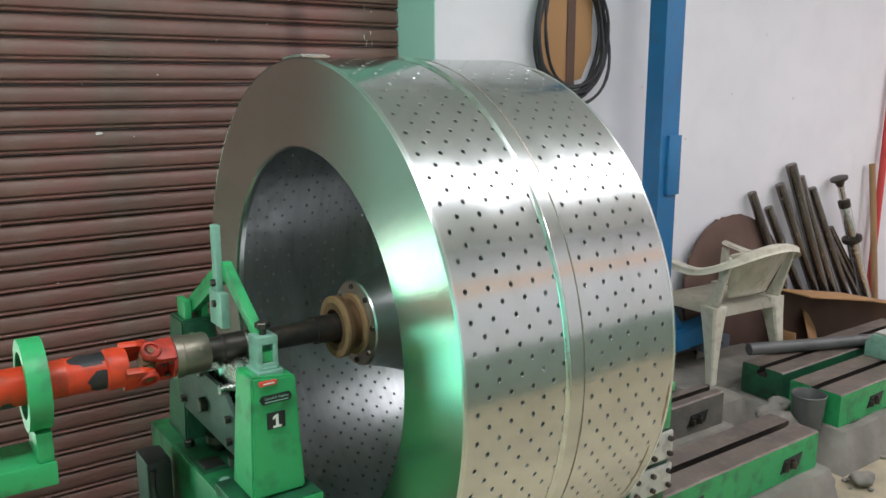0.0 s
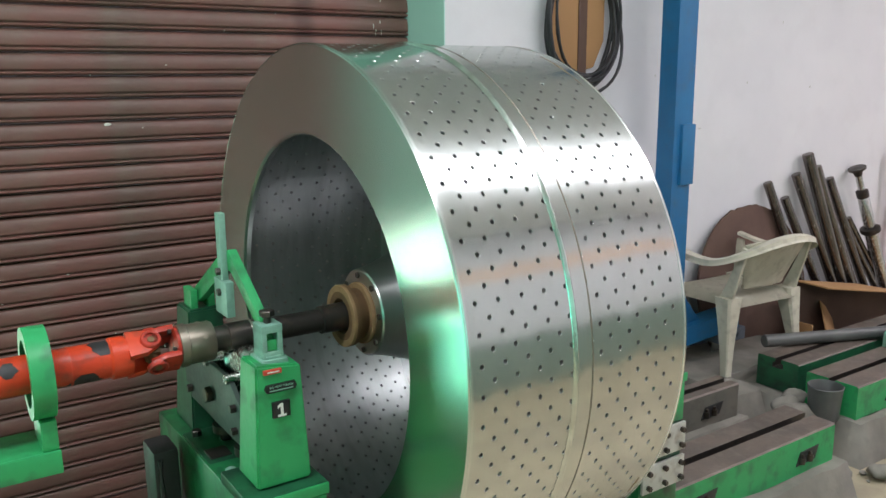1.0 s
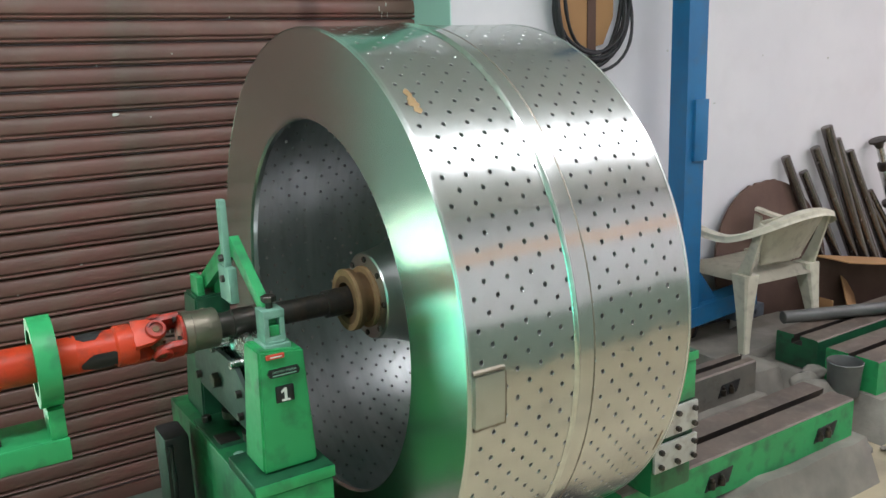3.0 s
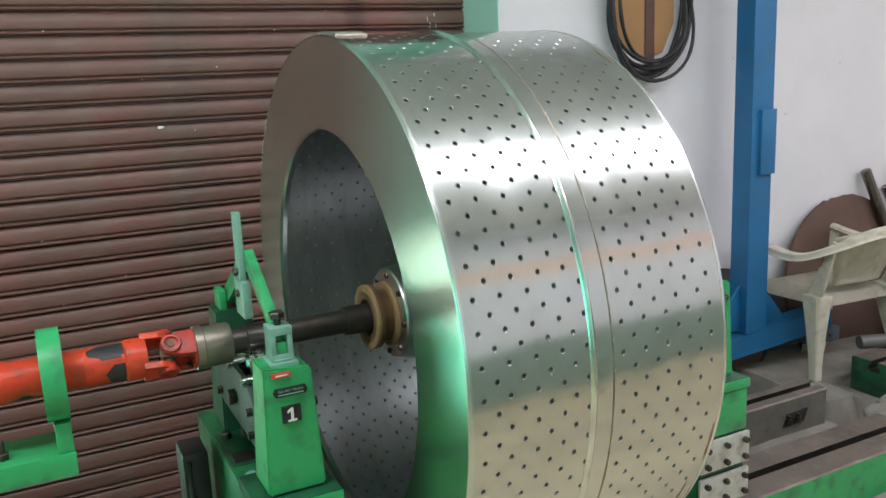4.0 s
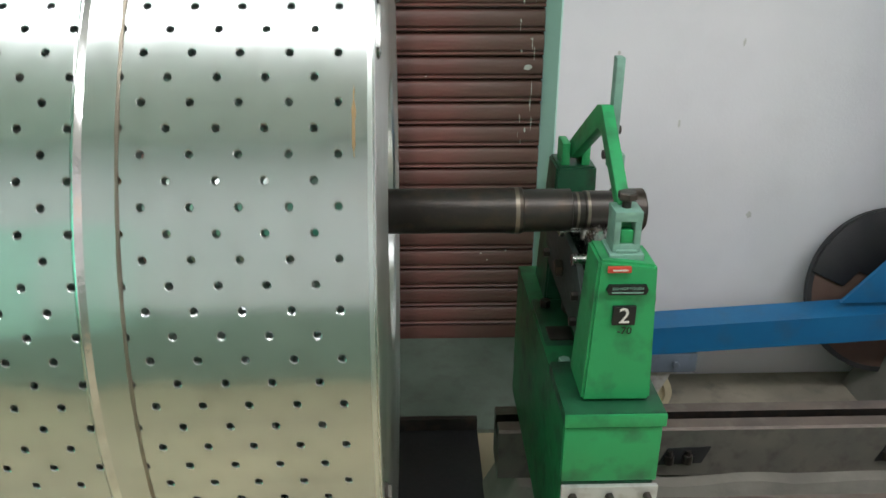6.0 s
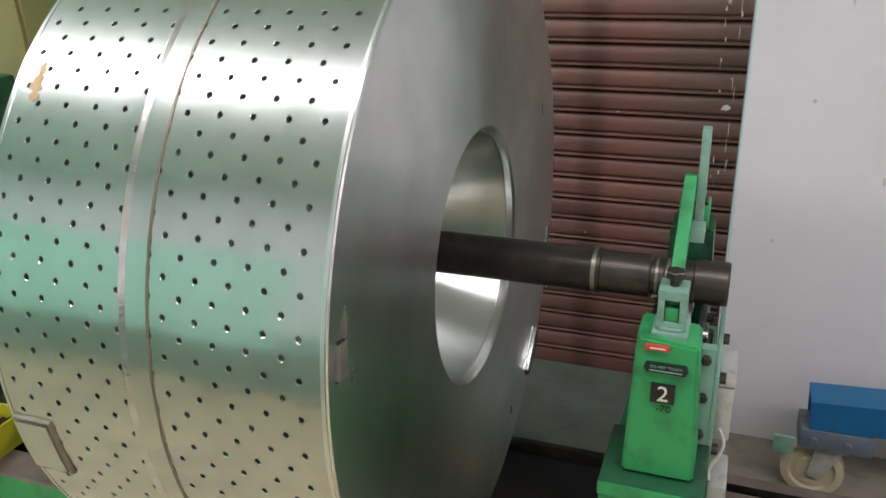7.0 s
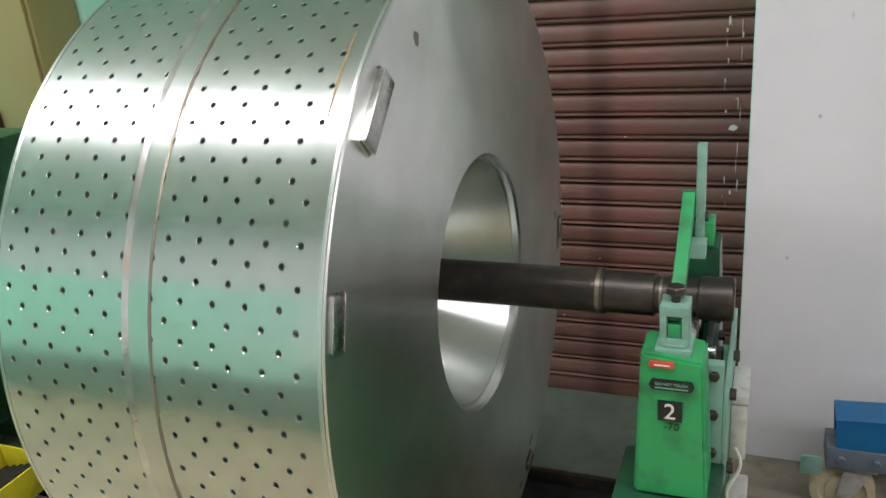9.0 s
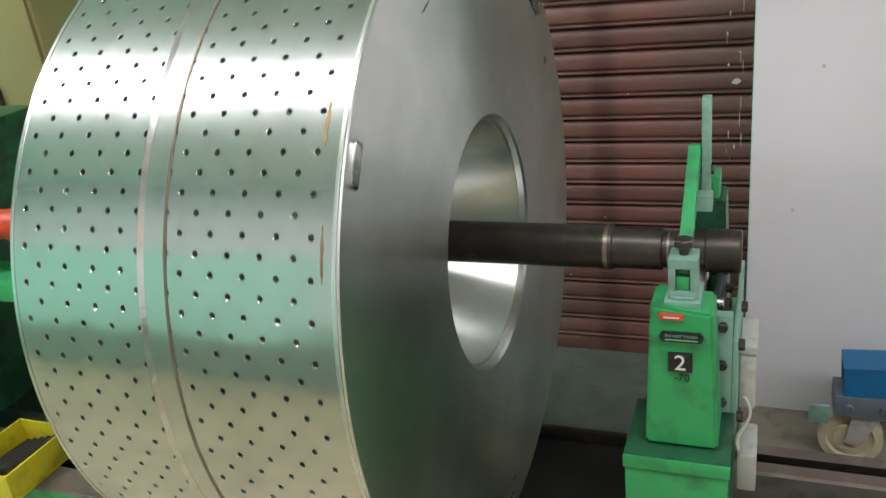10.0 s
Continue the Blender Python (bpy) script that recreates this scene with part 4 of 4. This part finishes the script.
# ---- things by the white wall ----
def mobile_crane():
    th = thing("mobile_crane", "blue painted steel workshop crane with post, base beam and castors", "workshop crane", pose(1.80, 0.74, 0))
    bm = BM()
    prism(bm, [(-0.062, -0.05), (0.062, -0.05), (0.062, -0.036), (-0.03, -0.036), (-0.03, 0.05), (-0.062, 0.05)], 0.402, 3.2, "z")
    part("post", bm, "blue", th)
    quick("post_web", "blue", th, "", (0.022, 0.062, 0.036, 0.05, 0.402, 3.2), (-0.029, 0.022, 0.0, 0.014, 0.402, 3.2), bevel=0.002)
    quick("collar", "blue", th, "", (-0.02, 0.068, -0.066, 0.055, 1.12, 1.4), bevel=0.003)
    bm = BM()
    prism(bm, [(-0.055, 0.305), (-0.04, 0.305), (-0.04, 0.385), (0.04, 0.385), (0.04, 0.305), (0.055, 0.305), (0.055, 0.40), (-0.055, 0.40)], -0.87, 0.5, "x")
    bm.transform(Matrix.Translation((0, 0, 0.35)) @ pose(0, 0, 0, 0, -3.4) @ Matrix.Translation((0, 0, -0.35)))
    part("base_beam", bm, "blue", th, "blue channel beam with scuffed edges")
    for s in (-1, 1):
        bm = BM()
        prism(bm, [(s * 0.062, 0.41), (s * 0.24, 0.41), (s * 0.062, 0.62)], -0.012, 0.002, "y", 0.001)
        part("gusset", bm, "blue", th)
    for x, z in ((-0.83, -0.045), (0.42, 0.03)):
        block = quick("end_block", "bluish_grey", th, "grey steel castor block with bolts", (x - 0.06, x + 0.14, -0.058, 0.05, 0.235 + z, 0.302 + z), bevel=0.006)
        for bx in (x - 0.02, x + 0.07):
            bm = BM()
            rod(bm, (bx, -0.058, 0.268 + z), (bx, -0.068, 0.268 + z), 0.012, 6)
            part("bolt", bm, "bluish_grey", block)
        bm = BM()
        for y in (-0.04, 0.03):
            prism(bm, [(x + 0.075, 0.24 + z), (x - 0.005, 0.24 + z), (x - 0.022, 0.085), (x + 0.012, 0.075), (x + 0.03, 0.10)], y, y + 0.006, "y", 0.001)
        box(bm, x - 0.01, x + 0.08, -0.045, 0.041, 0.222 + z, 0.24 + z, 0.002)
        fork = part("castor_fork", bm, "plate", th, "grey steel castor fork")
        bm = BM()
        lathe(bm, [(-0.022, 0.015), (-0.022, 0.045), (-0.014, 0.048), (-0.014, 0.062), (-0.024, 0.066), (-0.020, 0.088), (0.020, 0.088), (0.024, 0.066), (0.014, 0.062), (0.014, 0.048), (0.022, 0.045), (0.022, 0.015)], 36, pose(x - 0.005, -0.005, 0.09, 0, 0, 86))
        part("castor_wheel", bm, "cream_wheel", fork, "worn cream nylon wheel")
    quick("end_tab", "pale_green", th, "", (-0.955, -0.90, -0.06, -0.05, 0.16, 0.22), bevel=0.002)
    return th


mobile_crane()


def cable_coil():
    th = thing("cable_coil", "black electric cable coiled and hung on the white wall", "cable coil", pose(1.37, WALL_Y - 0.05, 1.87))
    rng = random.Random(3)
    for k in range(9):
        bm = BM()
        w, h, dz = 0.225 + rng.uniform(-0.025, 0.02), 0.285 + rng.uniform(-0.03, 0.025), rng.uniform(-0.03, 0.02)
        lean = rng.uniform(-0.03, 0.03)
        y = rng.uniform(-0.03, 0.03)
        ring = []
        for i in range(40):
            a = 2 * math.pi * i / 40
            s = math.sin(a)
            ring.append((w * math.cos(a) * (0.8 + 0.2 * (1 - s) / 2) + lean * s, y + 0.012 * math.sin(3 * a + k), dz + h * s))
        ripple_bead(bm, ring, 0.0085, True, k)
        part("cable_turn", bm, "black", th, smooth_angle=80)
    return th


cable_coil()


def hung_board():
    th = thing("cardboard_sheet", "brown cardboard sheet hung on the white wall behind a cable", "cardboard", pose(1.37, WALL_Y - 0.012, 1.9))
    bm = BM()
    out = [(-0.16, -0.12), (-0.1, -0.22), (0.0, -0.26), (0.1, -0.24), (0.16, -0.12), (0.16, 0.24), (-0.16, 0.24)]
    prism(bm, out, 0.0, 0.008, "y", 0.001)
    part("sheet", bm, "card", th)
    quick("strap", "brown_board", th, "dark strap", (0.0, 0.05, -0.006, -0.001, -0.28, 0.26), bevel=0.001)
    return th


hung_board()


def plastic_chair():
    th = thing("plastic_chair", "dirty cream moulded plastic armchair with its back to the machine", "chair", pose(2.23, 0.69, 0.2, 0, 0, -94))
    seat_z, arm_z, back_z = 0.385, 0.57, 0.685
    # seat shell with a rounded skirt
    bm = BM()
    n = 12
    g = []
    for i in range(n + 1):
        row = []
        for j in range(n + 1):
            u, w = -1 + 2 * i / n, -1 + 2 * j / n
            rim = max(abs(u), abs(w))
            z = seat_z - 0.018 * (1 - u * u) * (1 - w * w) - (0.055 if rim > 0.99 else 0.012 if rim > 0.8 else 0)
            row.append(bm.verts.new((0.215 * u * (1.0 if rim > 0.99 else 0.985), w * (0.235 - 0.02 * u) * (1.0 if rim > 0.99 else 0.985), z)))
        g.append(row)
    for i in range(n):
        for j in range(n):
            bm.faces.new((g[i][j], g[i + 1][j], g[i + 1][j + 1], g[i][j + 1]))
    bmesh.ops.solidify(bm, geom=bm.faces[:], thickness=0.006)
    part("seat", bm, "plastic", th)
    # backrest panel, leaning out, with a moulded leaf relief
    bm = BM()
    n = 20
    g = []
    for off in (0, 0.008):
        sheet = []
        for i in range(n + 1):
            row = []
            for j in range(n + 1):
                u, w = -1 + 2 * i / n, j / n
                leaf = 0.006 * max(0, math.sin(u * 7 + 1.6 * math.sin(w * 9))) * math.sin(w * math.pi) if 1 < i < n - 1 and 1 < j < n - 1 else 0
                edge = 0.006 if i in (1, n - 1) or j in (1, n - 1) else 0
                row.append(bm.verts.new((0.195 + 0.125 * w + off + (leaf + edge) * (1 if off else -1) - 0.05 * u * u * (0.4 + w), u * (0.135 + 0.085 * w), seat_z + 0.025 + (back_z - seat_z - 0.03) * w - 0.035 * u * u * w)))
            sheet.append(row)
        g.append(sheet)
    for q, sheet in enumerate(g):
        for i in range(n):
            for j in range(n):
                f = (sheet[i][j], sheet[i + 1][j], sheet[i + 1][j + 1], sheet[i][j + 1])
                bm.faces.new(f if q else f[::-1])
    for i in range(n):
        for j in (0, n):
            bm.faces.new((g[0][i][j], g[0][i + 1][j], g[1][i + 1][j], g[1][i][j]))
            bm.faces.new((g[0][j][i], g[0][j][i + 1], g[1][j][i + 1], g[1][j][i]))
    part("backrest", bm, "plastic", th, "backrest with moulded leaf pattern")
    # one flowing rim: arm, back top, arm
    bm = BM()
    pts = []
    for i in range(37):
        a = math.pi * (-0.5 + i / 36)
        c = max(0.0, math.cos(a))
        pts.append(Vector((0.08 + 0.265 * c ** 0.7, 0.275 * math.sin(a), arm_z - 0.012 + (back_z - arm_z + 0.015) * c ** 1.3)))
    for s in (-1, 1):
        ext = [Vector((0.08 - 0.052 * k, (0.275 - 0.002 * k * k * 0.5) * s, arm_z - 0.012 + 0.003 * k * k * 0.5)) for k in range(1, 6)]
        pts = ext[::-1] + pts if s < 0 else pts + ext
    rings = []
    for i, p in enumerate(pts):
        d = (pts[min(i + 1, len(pts) - 1)] - pts[max(i - 1, 0)]).normalized()
        side = d.cross(Vector((0, 0, 1))).normalized()
        rings.append([bm.verts.new(p + side * u + Vector((0, 0, w))) for u, w in ((0.036, -0.03), (0.031, -0.028), (0.026, -0.002), (0, 0.004), (-0.022, 0.0), (-0.026, -0.014), (-0.021, -0.014), (-0.018, -0.006), (0, -0.003), (0.022, -0.008))])
    m = len(rings[0])
    for a, b in zip(rings, rings[1:]):
        for k in range(m):
            bm.faces.new((a[k], a[(k + 1) % m], b[(k + 1) % m], b[k]))
    bm.faces.new(rings[0]), bm.faces.new(rings[-1][::-1])
    part("arm_rim", bm, "plastic", th)
    # angled legs, the hind pair wide at the seat
    for sx, sy in ((-1, -1), (-1, 1), (1, -1), (1, 1)):
        bm = BM()
        q = []
        for k in range(7):
            w = k / 6
            top = Vector((0.165 if sx > 0 else -0.175, sy * 0.212, seat_z - 0.01))
            foot = Vector((0.215 if sx > 0 else -0.19, sy * 0.255, 0.0))
            p = foot.lerp(top, w)
            wide = (0.019 + 0.028 * w ** 1.5) if sx > 0 else (0.018 + 0.016 * w ** 2)
            q.append([bm.verts.new(p + Vector((a * wide, b * wide * 0.9, 0))) for a, b in ((-1, -1), (0.7, -1), (1, -0.7), (1, 1), (-1, 1))])
        for lo, hi in zip(q, q[1:]):
            for k in range(5):
                bm.faces.new((lo[k], lo[(k + 1) % 5], hi[(k + 1) % 5], hi[k]))
        bm.faces.new(q[0][::-1]), bm.faces.new(q[-1])
        part("leg", bm, "plastic", th, smooth_angle=30)
        if sx < 0:
            bm = BM()
            prism(bm, [(-0.205, seat_z - 0.05), (-0.14, seat_z - 0.02), (-0.155, arm_z - 0.02), (-0.192, arm_z - 0.01)], sy * 0.255 - 0.012, sy * 0.255 + 0.012, "y", 0.005)
            part("arm_post", bm, "plastic", th)
        else:
            bm = BM()
            prism(bm, [(0.12, seat_z - 0.03), (0.2, seat_z - 0.03), (0.275, back_z - 0.06), (0.25, back_z - 0.05), (0.165, seat_z + 0.06)], sy * 0.225 - 0.008, sy * 0.225 + 0.008, "y", 0.003)
            part("back_post", bm, "plastic", th)
    return th


plastic_chair()


def leaning_pipes():
    rng = random.Random(11)
    spec = [(2.81, 1.03, 0.033), (2.98, 0.93, 0.033), (3.07, 1.06, 0.036), (3.16, 1.17, 0.042), (3.27, 1.09, 0.036), (3.415, 1.01, 0.034), (3.36, 0.95, 0.03), (3.6, 0.77, 0.026), (3.68, 0.74, 0.024)]
    for x, h, r in spec:
        th = thing("steel_pipe", "dark greasy steel pipe leaning against the white wall", "pipe", group="leaning steel pipes")
        bm = BM()
        a, b = Vector((x + 0.38 + rng.uniform(-0.05, 0.05), 0.74, r)), Vector((x, WALL_Y - r - 0.004, h))
        rod(bm, a, b, r * 0.78, 20)
        part("tube", bm, "pipe", th)


leaning_pipes()


def jack_stand():
    th = thing("screw_jack", "bright steel screw jack post leaning on the wall", "jack", look((4.03, 0.78, 0.03), (3.63, WALL_Y - 0.06, 1.13)) @ pose(0, 0, 0, 0, 90, 0))
    bm = BM()
    lathe(bm, [(0, 0.001), (0, 0.055), (0.04, 0.055), (0.05, 0.04), (0.65, 0.04), (0.66, 0.03), (0.71, 0.03), (0.71, 0.034), (0.9, 0.034), (0.92, 0.02), (0.98, 0.02), (1.07, 0.02), (1.075, 0.001)], 28)
    part("post", bm, "bright", th)
    bm = BM()
    lathe(bm, [(0.652, 0.036), (0.662, 0.058), (0.672, 0.062), (0.69, 0.06), (0.70, 0.034)], 28)
    part("handle_collar", bm, "dark_steel", th, "dark steel collar")
    bm = BM()
    lathe(bm, [(0.895, 0.03), (0.905, 0.037), (0.945, 0.037), (0.955, 0.02)], 28)
    part("lock_nut", bm, "dark_steel", th, "dark lock nut")
    bm = BM()
    lathe(bm, [(1.04, 0.018), (1.06, 0.026), (1.08, 0.030), (1.086, 0.052), (1.1, 0.053), (1.104, 0.001)], 28)
    part("head_plate", bm, "dark_steel", th, "dark head plate")
    return th


jack_stand()


def wall_scuffs():
    rng = random.Random(8)
    bm = BM()
    for x, z in ((0.9, 1.42), (1.05, 0.93), (1.22, 1.18), (0.78, 0.72), (1.9, 1.62), (2.25, 1.35), (2.62, 1.58), (2.9, 1.9), (3.2, 1.55), (0.84, 1.15), (1.32, 0.62), (1.12, 1.7)):
        w, h = rng.uniform(0.003, 0.012), rng.uniform(0.004, 0.014)
        prism(bm, [(x + w * math.cos(k * math.pi / 5) * rng.uniform(0.5, 1.1), z + h * math.sin(k * math.pi / 5) * rng.uniform(0.5, 1.1)) for k in range(10)], WALL_Y - 0.0012, WALL_Y - 0.0002, "y")
    return tagged(part("wall_scuffs", bm, "plate"), "small grey chips and scuffs on the white plaster", "scuff mark", kind="stuff")


wall_scuffs()


def lump(bm, r, seed, flat=0.7):
    bmesh.ops.create_icosphere(bm, subdivisions=3, radius=1)
    for v in bm.verts:
        k = 1 + 0.35 * noise.noise(v.co * 1.3 + Vector((seed, 0, 0))) + 0.1 * noise.noise(v.co * 5 + Vector((seed, 3, 0)))
        v.co = Vector((v.co.x * r * k * 1.2, v.co.y * r * k, max(-0.4, v.co.z * flat) * r * k))


for k, (x, y, z, r) in enumerate(((1.86, 0.05, 0.18, 0.075), (1.9, 0.12, 0.19, 0.06), (2.02, 0.17, 0.19, 0.05), (1.78, -0.2, 0.04, 0.05), (1.95, -0.28, 0.03, 0.045), (2.35, -0.3, 0.03, 0.05), (2.0, -0.55, 0.03, 0.04), (1.86, 0.42, 0.2, 0.045), (2.7, -0.28, 0.03, 0.06))):
    bm = BM()
    lump(bm, r, k * 7)
    o = part("concrete_lump", bm, "plinth", smooth_angle=70)
    o.location = (x, y, z)
    tagged(o, "rough lump of broken grey concrete on the floor", "rubble", "concrete lumps")


def debris():
    rng = random.Random(5)
    bm = BM()
    for k in range(110):
        x, y = rng.uniform(1.68, 3.6), rng.uniform(-0.95, -0.12)
        if 2.0 < x < 3.5 and y > -0.2:
            continue
        r = rng.uniform(0.004, 0.016)
        vs = bmesh.ops.create_icosphere(bm, subdivisions=1, radius=r)["verts"]
        for v in vs:
            v.co = Vector((x + v.co.x * rng.uniform(0.7, 1.5), y + v.co.y * rng.uniform(0.7, 1.3), max(-0.001, r * 0.5 + v.co.z * 0.7)))
    return tagged(part("debris", bm, "plinth"), "scattered small stones and concrete crumbs on the floor", "debris", kind="stuff")


debris()


def leaning_disc(x, y, z, r, lean, label, torn):
    th = thing("round_board", label, "round board", pose(x, y, z, -lean))
    rng = random.Random(int(x * 100))
    bm = BM()
    out = []
    for k in range(112):
        a = 2 * math.pi * k / 112
        rr = r * (1 + (rng.uniform(-0.022, 0.012) if torn and 24 < k < 34 else 0))
        out.append((rr * math.cos(a), rr * math.sin(a)))
    prism(bm, out, -0.008, 0.008, "y", 0.002)
    part("board", bm, "brown_board", th)
    bm = BM()
    lathe(bm, [(-0.012, r * 0.985), (-0.012, r + 0.012), (0.012, r + 0.012), (0.012, r * 0.985)], 56, pose(0, 0, 0, 0, 0, 90), True)
    part("rim_strip", bm, "black", th, "black rubber rim") if not torn else bm.free()
    if not torn:
        bm = BM()
        arc = [(1.035 * r * math.cos(radians(a)), 1.035 * r * math.sin(radians(a))) for a in range(35, 166, 5)]
        prism(bm, arc + [(-0.16, 0.02), (-0.11, 0.07), (-0.07, 0.05), (-0.02, 0.10), (0.06, 0.12), (0.14, 0.15)], -0.02, -0.012, "y", 0.002)
        part("rubber_flap", bm, "black", th, "torn black rubber sheet")
    return th


leaning_disc(1.785, 0.86, 0.385, 0.265, 14, "brown round board with black torn rubber over its top", False)
leaning_disc(2.66, 0.86, 0.45, 0.47, 10, "dark brown round board with a torn top edge", True)


def cardboard_box():
    th = thing("cardboard_box", "open brown cardboard box lying on its side by the wall", "cardboard box", pose(2.82, 0.6, 0.0, 0, 0, -4))
    # back panel's dark brown puts the shade inside the box into its colour
    bm = BM()
    prism(bm, [(0.0, 0.0), (1.1, 0.0), (1.1, 0.27), (0.55, 0.4), (0.0, 0.5)], 0.1, 0.107, "y", 0.001)
    part("back_panel", bm, "brown_board", th)
    bm = BM()
    prism(bm, [(-0.02, 0.503), (0.55, 0.403), (1.12, 0.27), (1.12, 0.277), (0.56, 0.411), (-0.02, 0.511)], -0.1, 0.115, "y", 0.001)
    part("top_panel", bm, "card", th, "creased cardboard flap")
    bm = BM()
    box(bm, -0.1, 0.1, -0.004, 0.004, 0.0, 0.2, 0.001, pose(0.2, 0.0, 0.16, -25, 30, 15))
    part("loose_flap", bm, "card", th, "pale inner flap")
    quick("side_panel", "card", th, "", (-0.07, -0.063, -0.06, 0.1, 0.0, 0.30), bevel=0.002)
    return th


cardboard_box()


def bucket():
    th = thing("bucket", "grey dusty bucket on the concrete beside the rails", "bucket", pose(1.98, 0.0, 0.16))
    bm = BM()
    lathe(bm, [(0.0, 0.001), (0.0, 0.062), (0.14, 0.072), (0.143, 0.075), (0.147, 0.072), (0.14, 0.068), (0.02, 0.058), (0.015, 0.001)], 32, pose(0, 0, 0, 0, -90))
    part("pail", bm, "grey_pipe", th)


bucket()


def rail_block():
    th = thing("slide_block", "grey-green cast slide block standing on the far bed rail", "machine part", pose(2.80, 0.045, 0.311))
    bm = BM()
    prism(bm, [(-0.085, 0.0), (0.085, 0.0), (0.085, 0.07), (0.05, 0.115), (-0.05, 0.115), (-0.085, 0.07)], -0.13, 0.13, "x", 0.004)
    part("block_body", bm, "pale_green", th)
    quick("top_cap", "plate", th, "dusty pale top", (-0.12, 0.12, -0.046, 0.046, 0.116, 0.128), bevel=0.002)
    for x in (-0.09, 0.09):
        bm = BM()
        rod(bm, (x, -0.085, 0.03), (x, -0.1, 0.03), 0.012, 6)
        part("bolt", bm, "dark_steel", th)
    return th


rail_block()


def simple_bar(name, a, b, r, mat, label, category):
    th = thing(name, label, category)
    bm = BM()
    rod(bm, a, b, r, 20)
    part("tube", bm, mat, th)


simple_bar("grey_pipe", (2.19, 0.455, 0.343), (3.05, 0.10, 0.343), 0.031, "grey_pipe", "long grey pipe lying across the far bed rail", "pipe")
simple_bar("steel_bar", (1.75, -0.48, 0.018), (2.75, -0.26, 0.018), 0.018, "dark_steel", "dark oily steel bar lying on the floor", "steel bar")
simple_bar("steel_bar", (2.0, -0.62, 0.014), (2.7, -0.5, 0.014), 0.014, "rust", "rusty steel bar lying on the floor", "steel bar")
simple_bar("red_pipe", (4.17, 0.9, 0.0), (4.26, 0.93, 1.9), 0.022, "red_pipe", "thin red painted pipe standing by the wall", "pipe")
simple_bar("wooden_stick", (4.16, 0.82, 0.0), (4.09, 0.92, 1.12), 0.02, "wood", "bare wooden stick leaning on the wall", "stick")


def junction_box():
    th = thing("motor_box", "black plastic box with hanging cable beside the pedestal base", "control box", pose(-0.755, 0.2, 0.0))
    quick("case", "black", th, "", (-0.035, 0.03, -0.06, 0.05, 0.312, 0.70), bevel=0.012)
    bm = BM()
    ripple_bead(bm, [Vector((-0.02, -0.066 + 0.006 * math.sin(k), 0.68 - 0.02 * k)) for k in range(18)], 0.006, False, 2)
    part("cable", bm, "black", th)
    return th


junction_box()


def yellow_crate():
    th = thing("yellow_crate", "open yellow plastic crate holding oily parts", "crate", pose(-1.19, -0.2, 0.31))
    for b in ((-0.2, 0.0, -0.12, -0.114, 0.006, 0.09), (-0.2, 0.0, 0.114, 0.12, 0.006, 0.09), (-0.2, -0.194, -0.114, 0.114, 0.006, 0.09), (-0.006, 0.0, -0.114, 0.114, 0.006, 0.09)):
        quick("crate_wall", "yellow", th, "", b, bevel=0.002)
    quick("crate_floor", "yellow", th, "", (-0.2, 0.0, -0.12, 0.12, 0.0, 0.006), bevel=0.001)
    for k in range(5):
        bm = BM()
        rod(bm, (-0.17 + 0.03 * k, -0.08, 0.03 + 0.01 * k), (-0.15 + 0.03 * k, 0.09, 0.03 + 0.008 * k), 0.014, 10)
        part("oily_part", bm, "dark_steel", th)
    return th


yellow_crate()

cupboard = thing("cupboard", "tall olive-brown steel cupboard against the mint wall", "cupboard")
quick("body", "olive", cupboard, "", (-2.6, -1.95, 0.95, 1.19, 0.0, 2.3), bevel=0.01)
for x0 in (-2.585, -2.272):
    door = quick("door", "olive", cupboard, "", (x0, x0 + 0.307, 0.934, 0.948, 0.08, 2.26), bevel=0.003)
    hx = x0 + (0.27 if x0 < -2.4 else 0.037)
    quick("handle", "dark_steel", door, "dark pull handle", (hx - 0.008, hx + 0.008, 0.914, 0.933, 1.05, 1.2), bevel=0.003)


# ---- ceiling lights ----
for lx, ly, half in ((-2.6, -0.89, 1.15), (-0.2, -1.13, 1.15), (2.2, -1.37, 1.15), (5.2, -1.6, 0.35)):
    th = thing("ceiling_light", "plain white batten ceiling light", "ceiling light", pose(lx, ly, 3.2, 0, 0, -5.7 if half > 1 else 0), "ceiling lights")
    quick("batten", "ceiling", th, "", (-half, half, -0.05, 0.05, 0.0, 0.1))


def motions():
    # steady spin with the small unevenness of the drive: seconds, degrees ahead of the mean
    speed, t0 = 88.0, 3.5
    uneven = [(-0.5, -1.2), (0.0, -1.2), (1.0, 1.8), (2.0, -1.6), (4.0, -1.5), (5.5, 0.3), (7.5, -2.1), (8.5, 1.9), (10.0, 0.1), (10.5, 0.1)]
    for ob in (DRUM, CARDAN):
        rows = []
        for k in range(41):
            t = k * 0.25
            ahead = float(np.interp(t, [u[0] for u in uneven], [u[1] for u in uneven]))
            rows.append((t, pose(0, AX_Y, AX_Z) @ Matrix.Rotation(-radians(speed * (t - t0) + ahead), 4, "X")))
        walk(ob, rows)


motions()
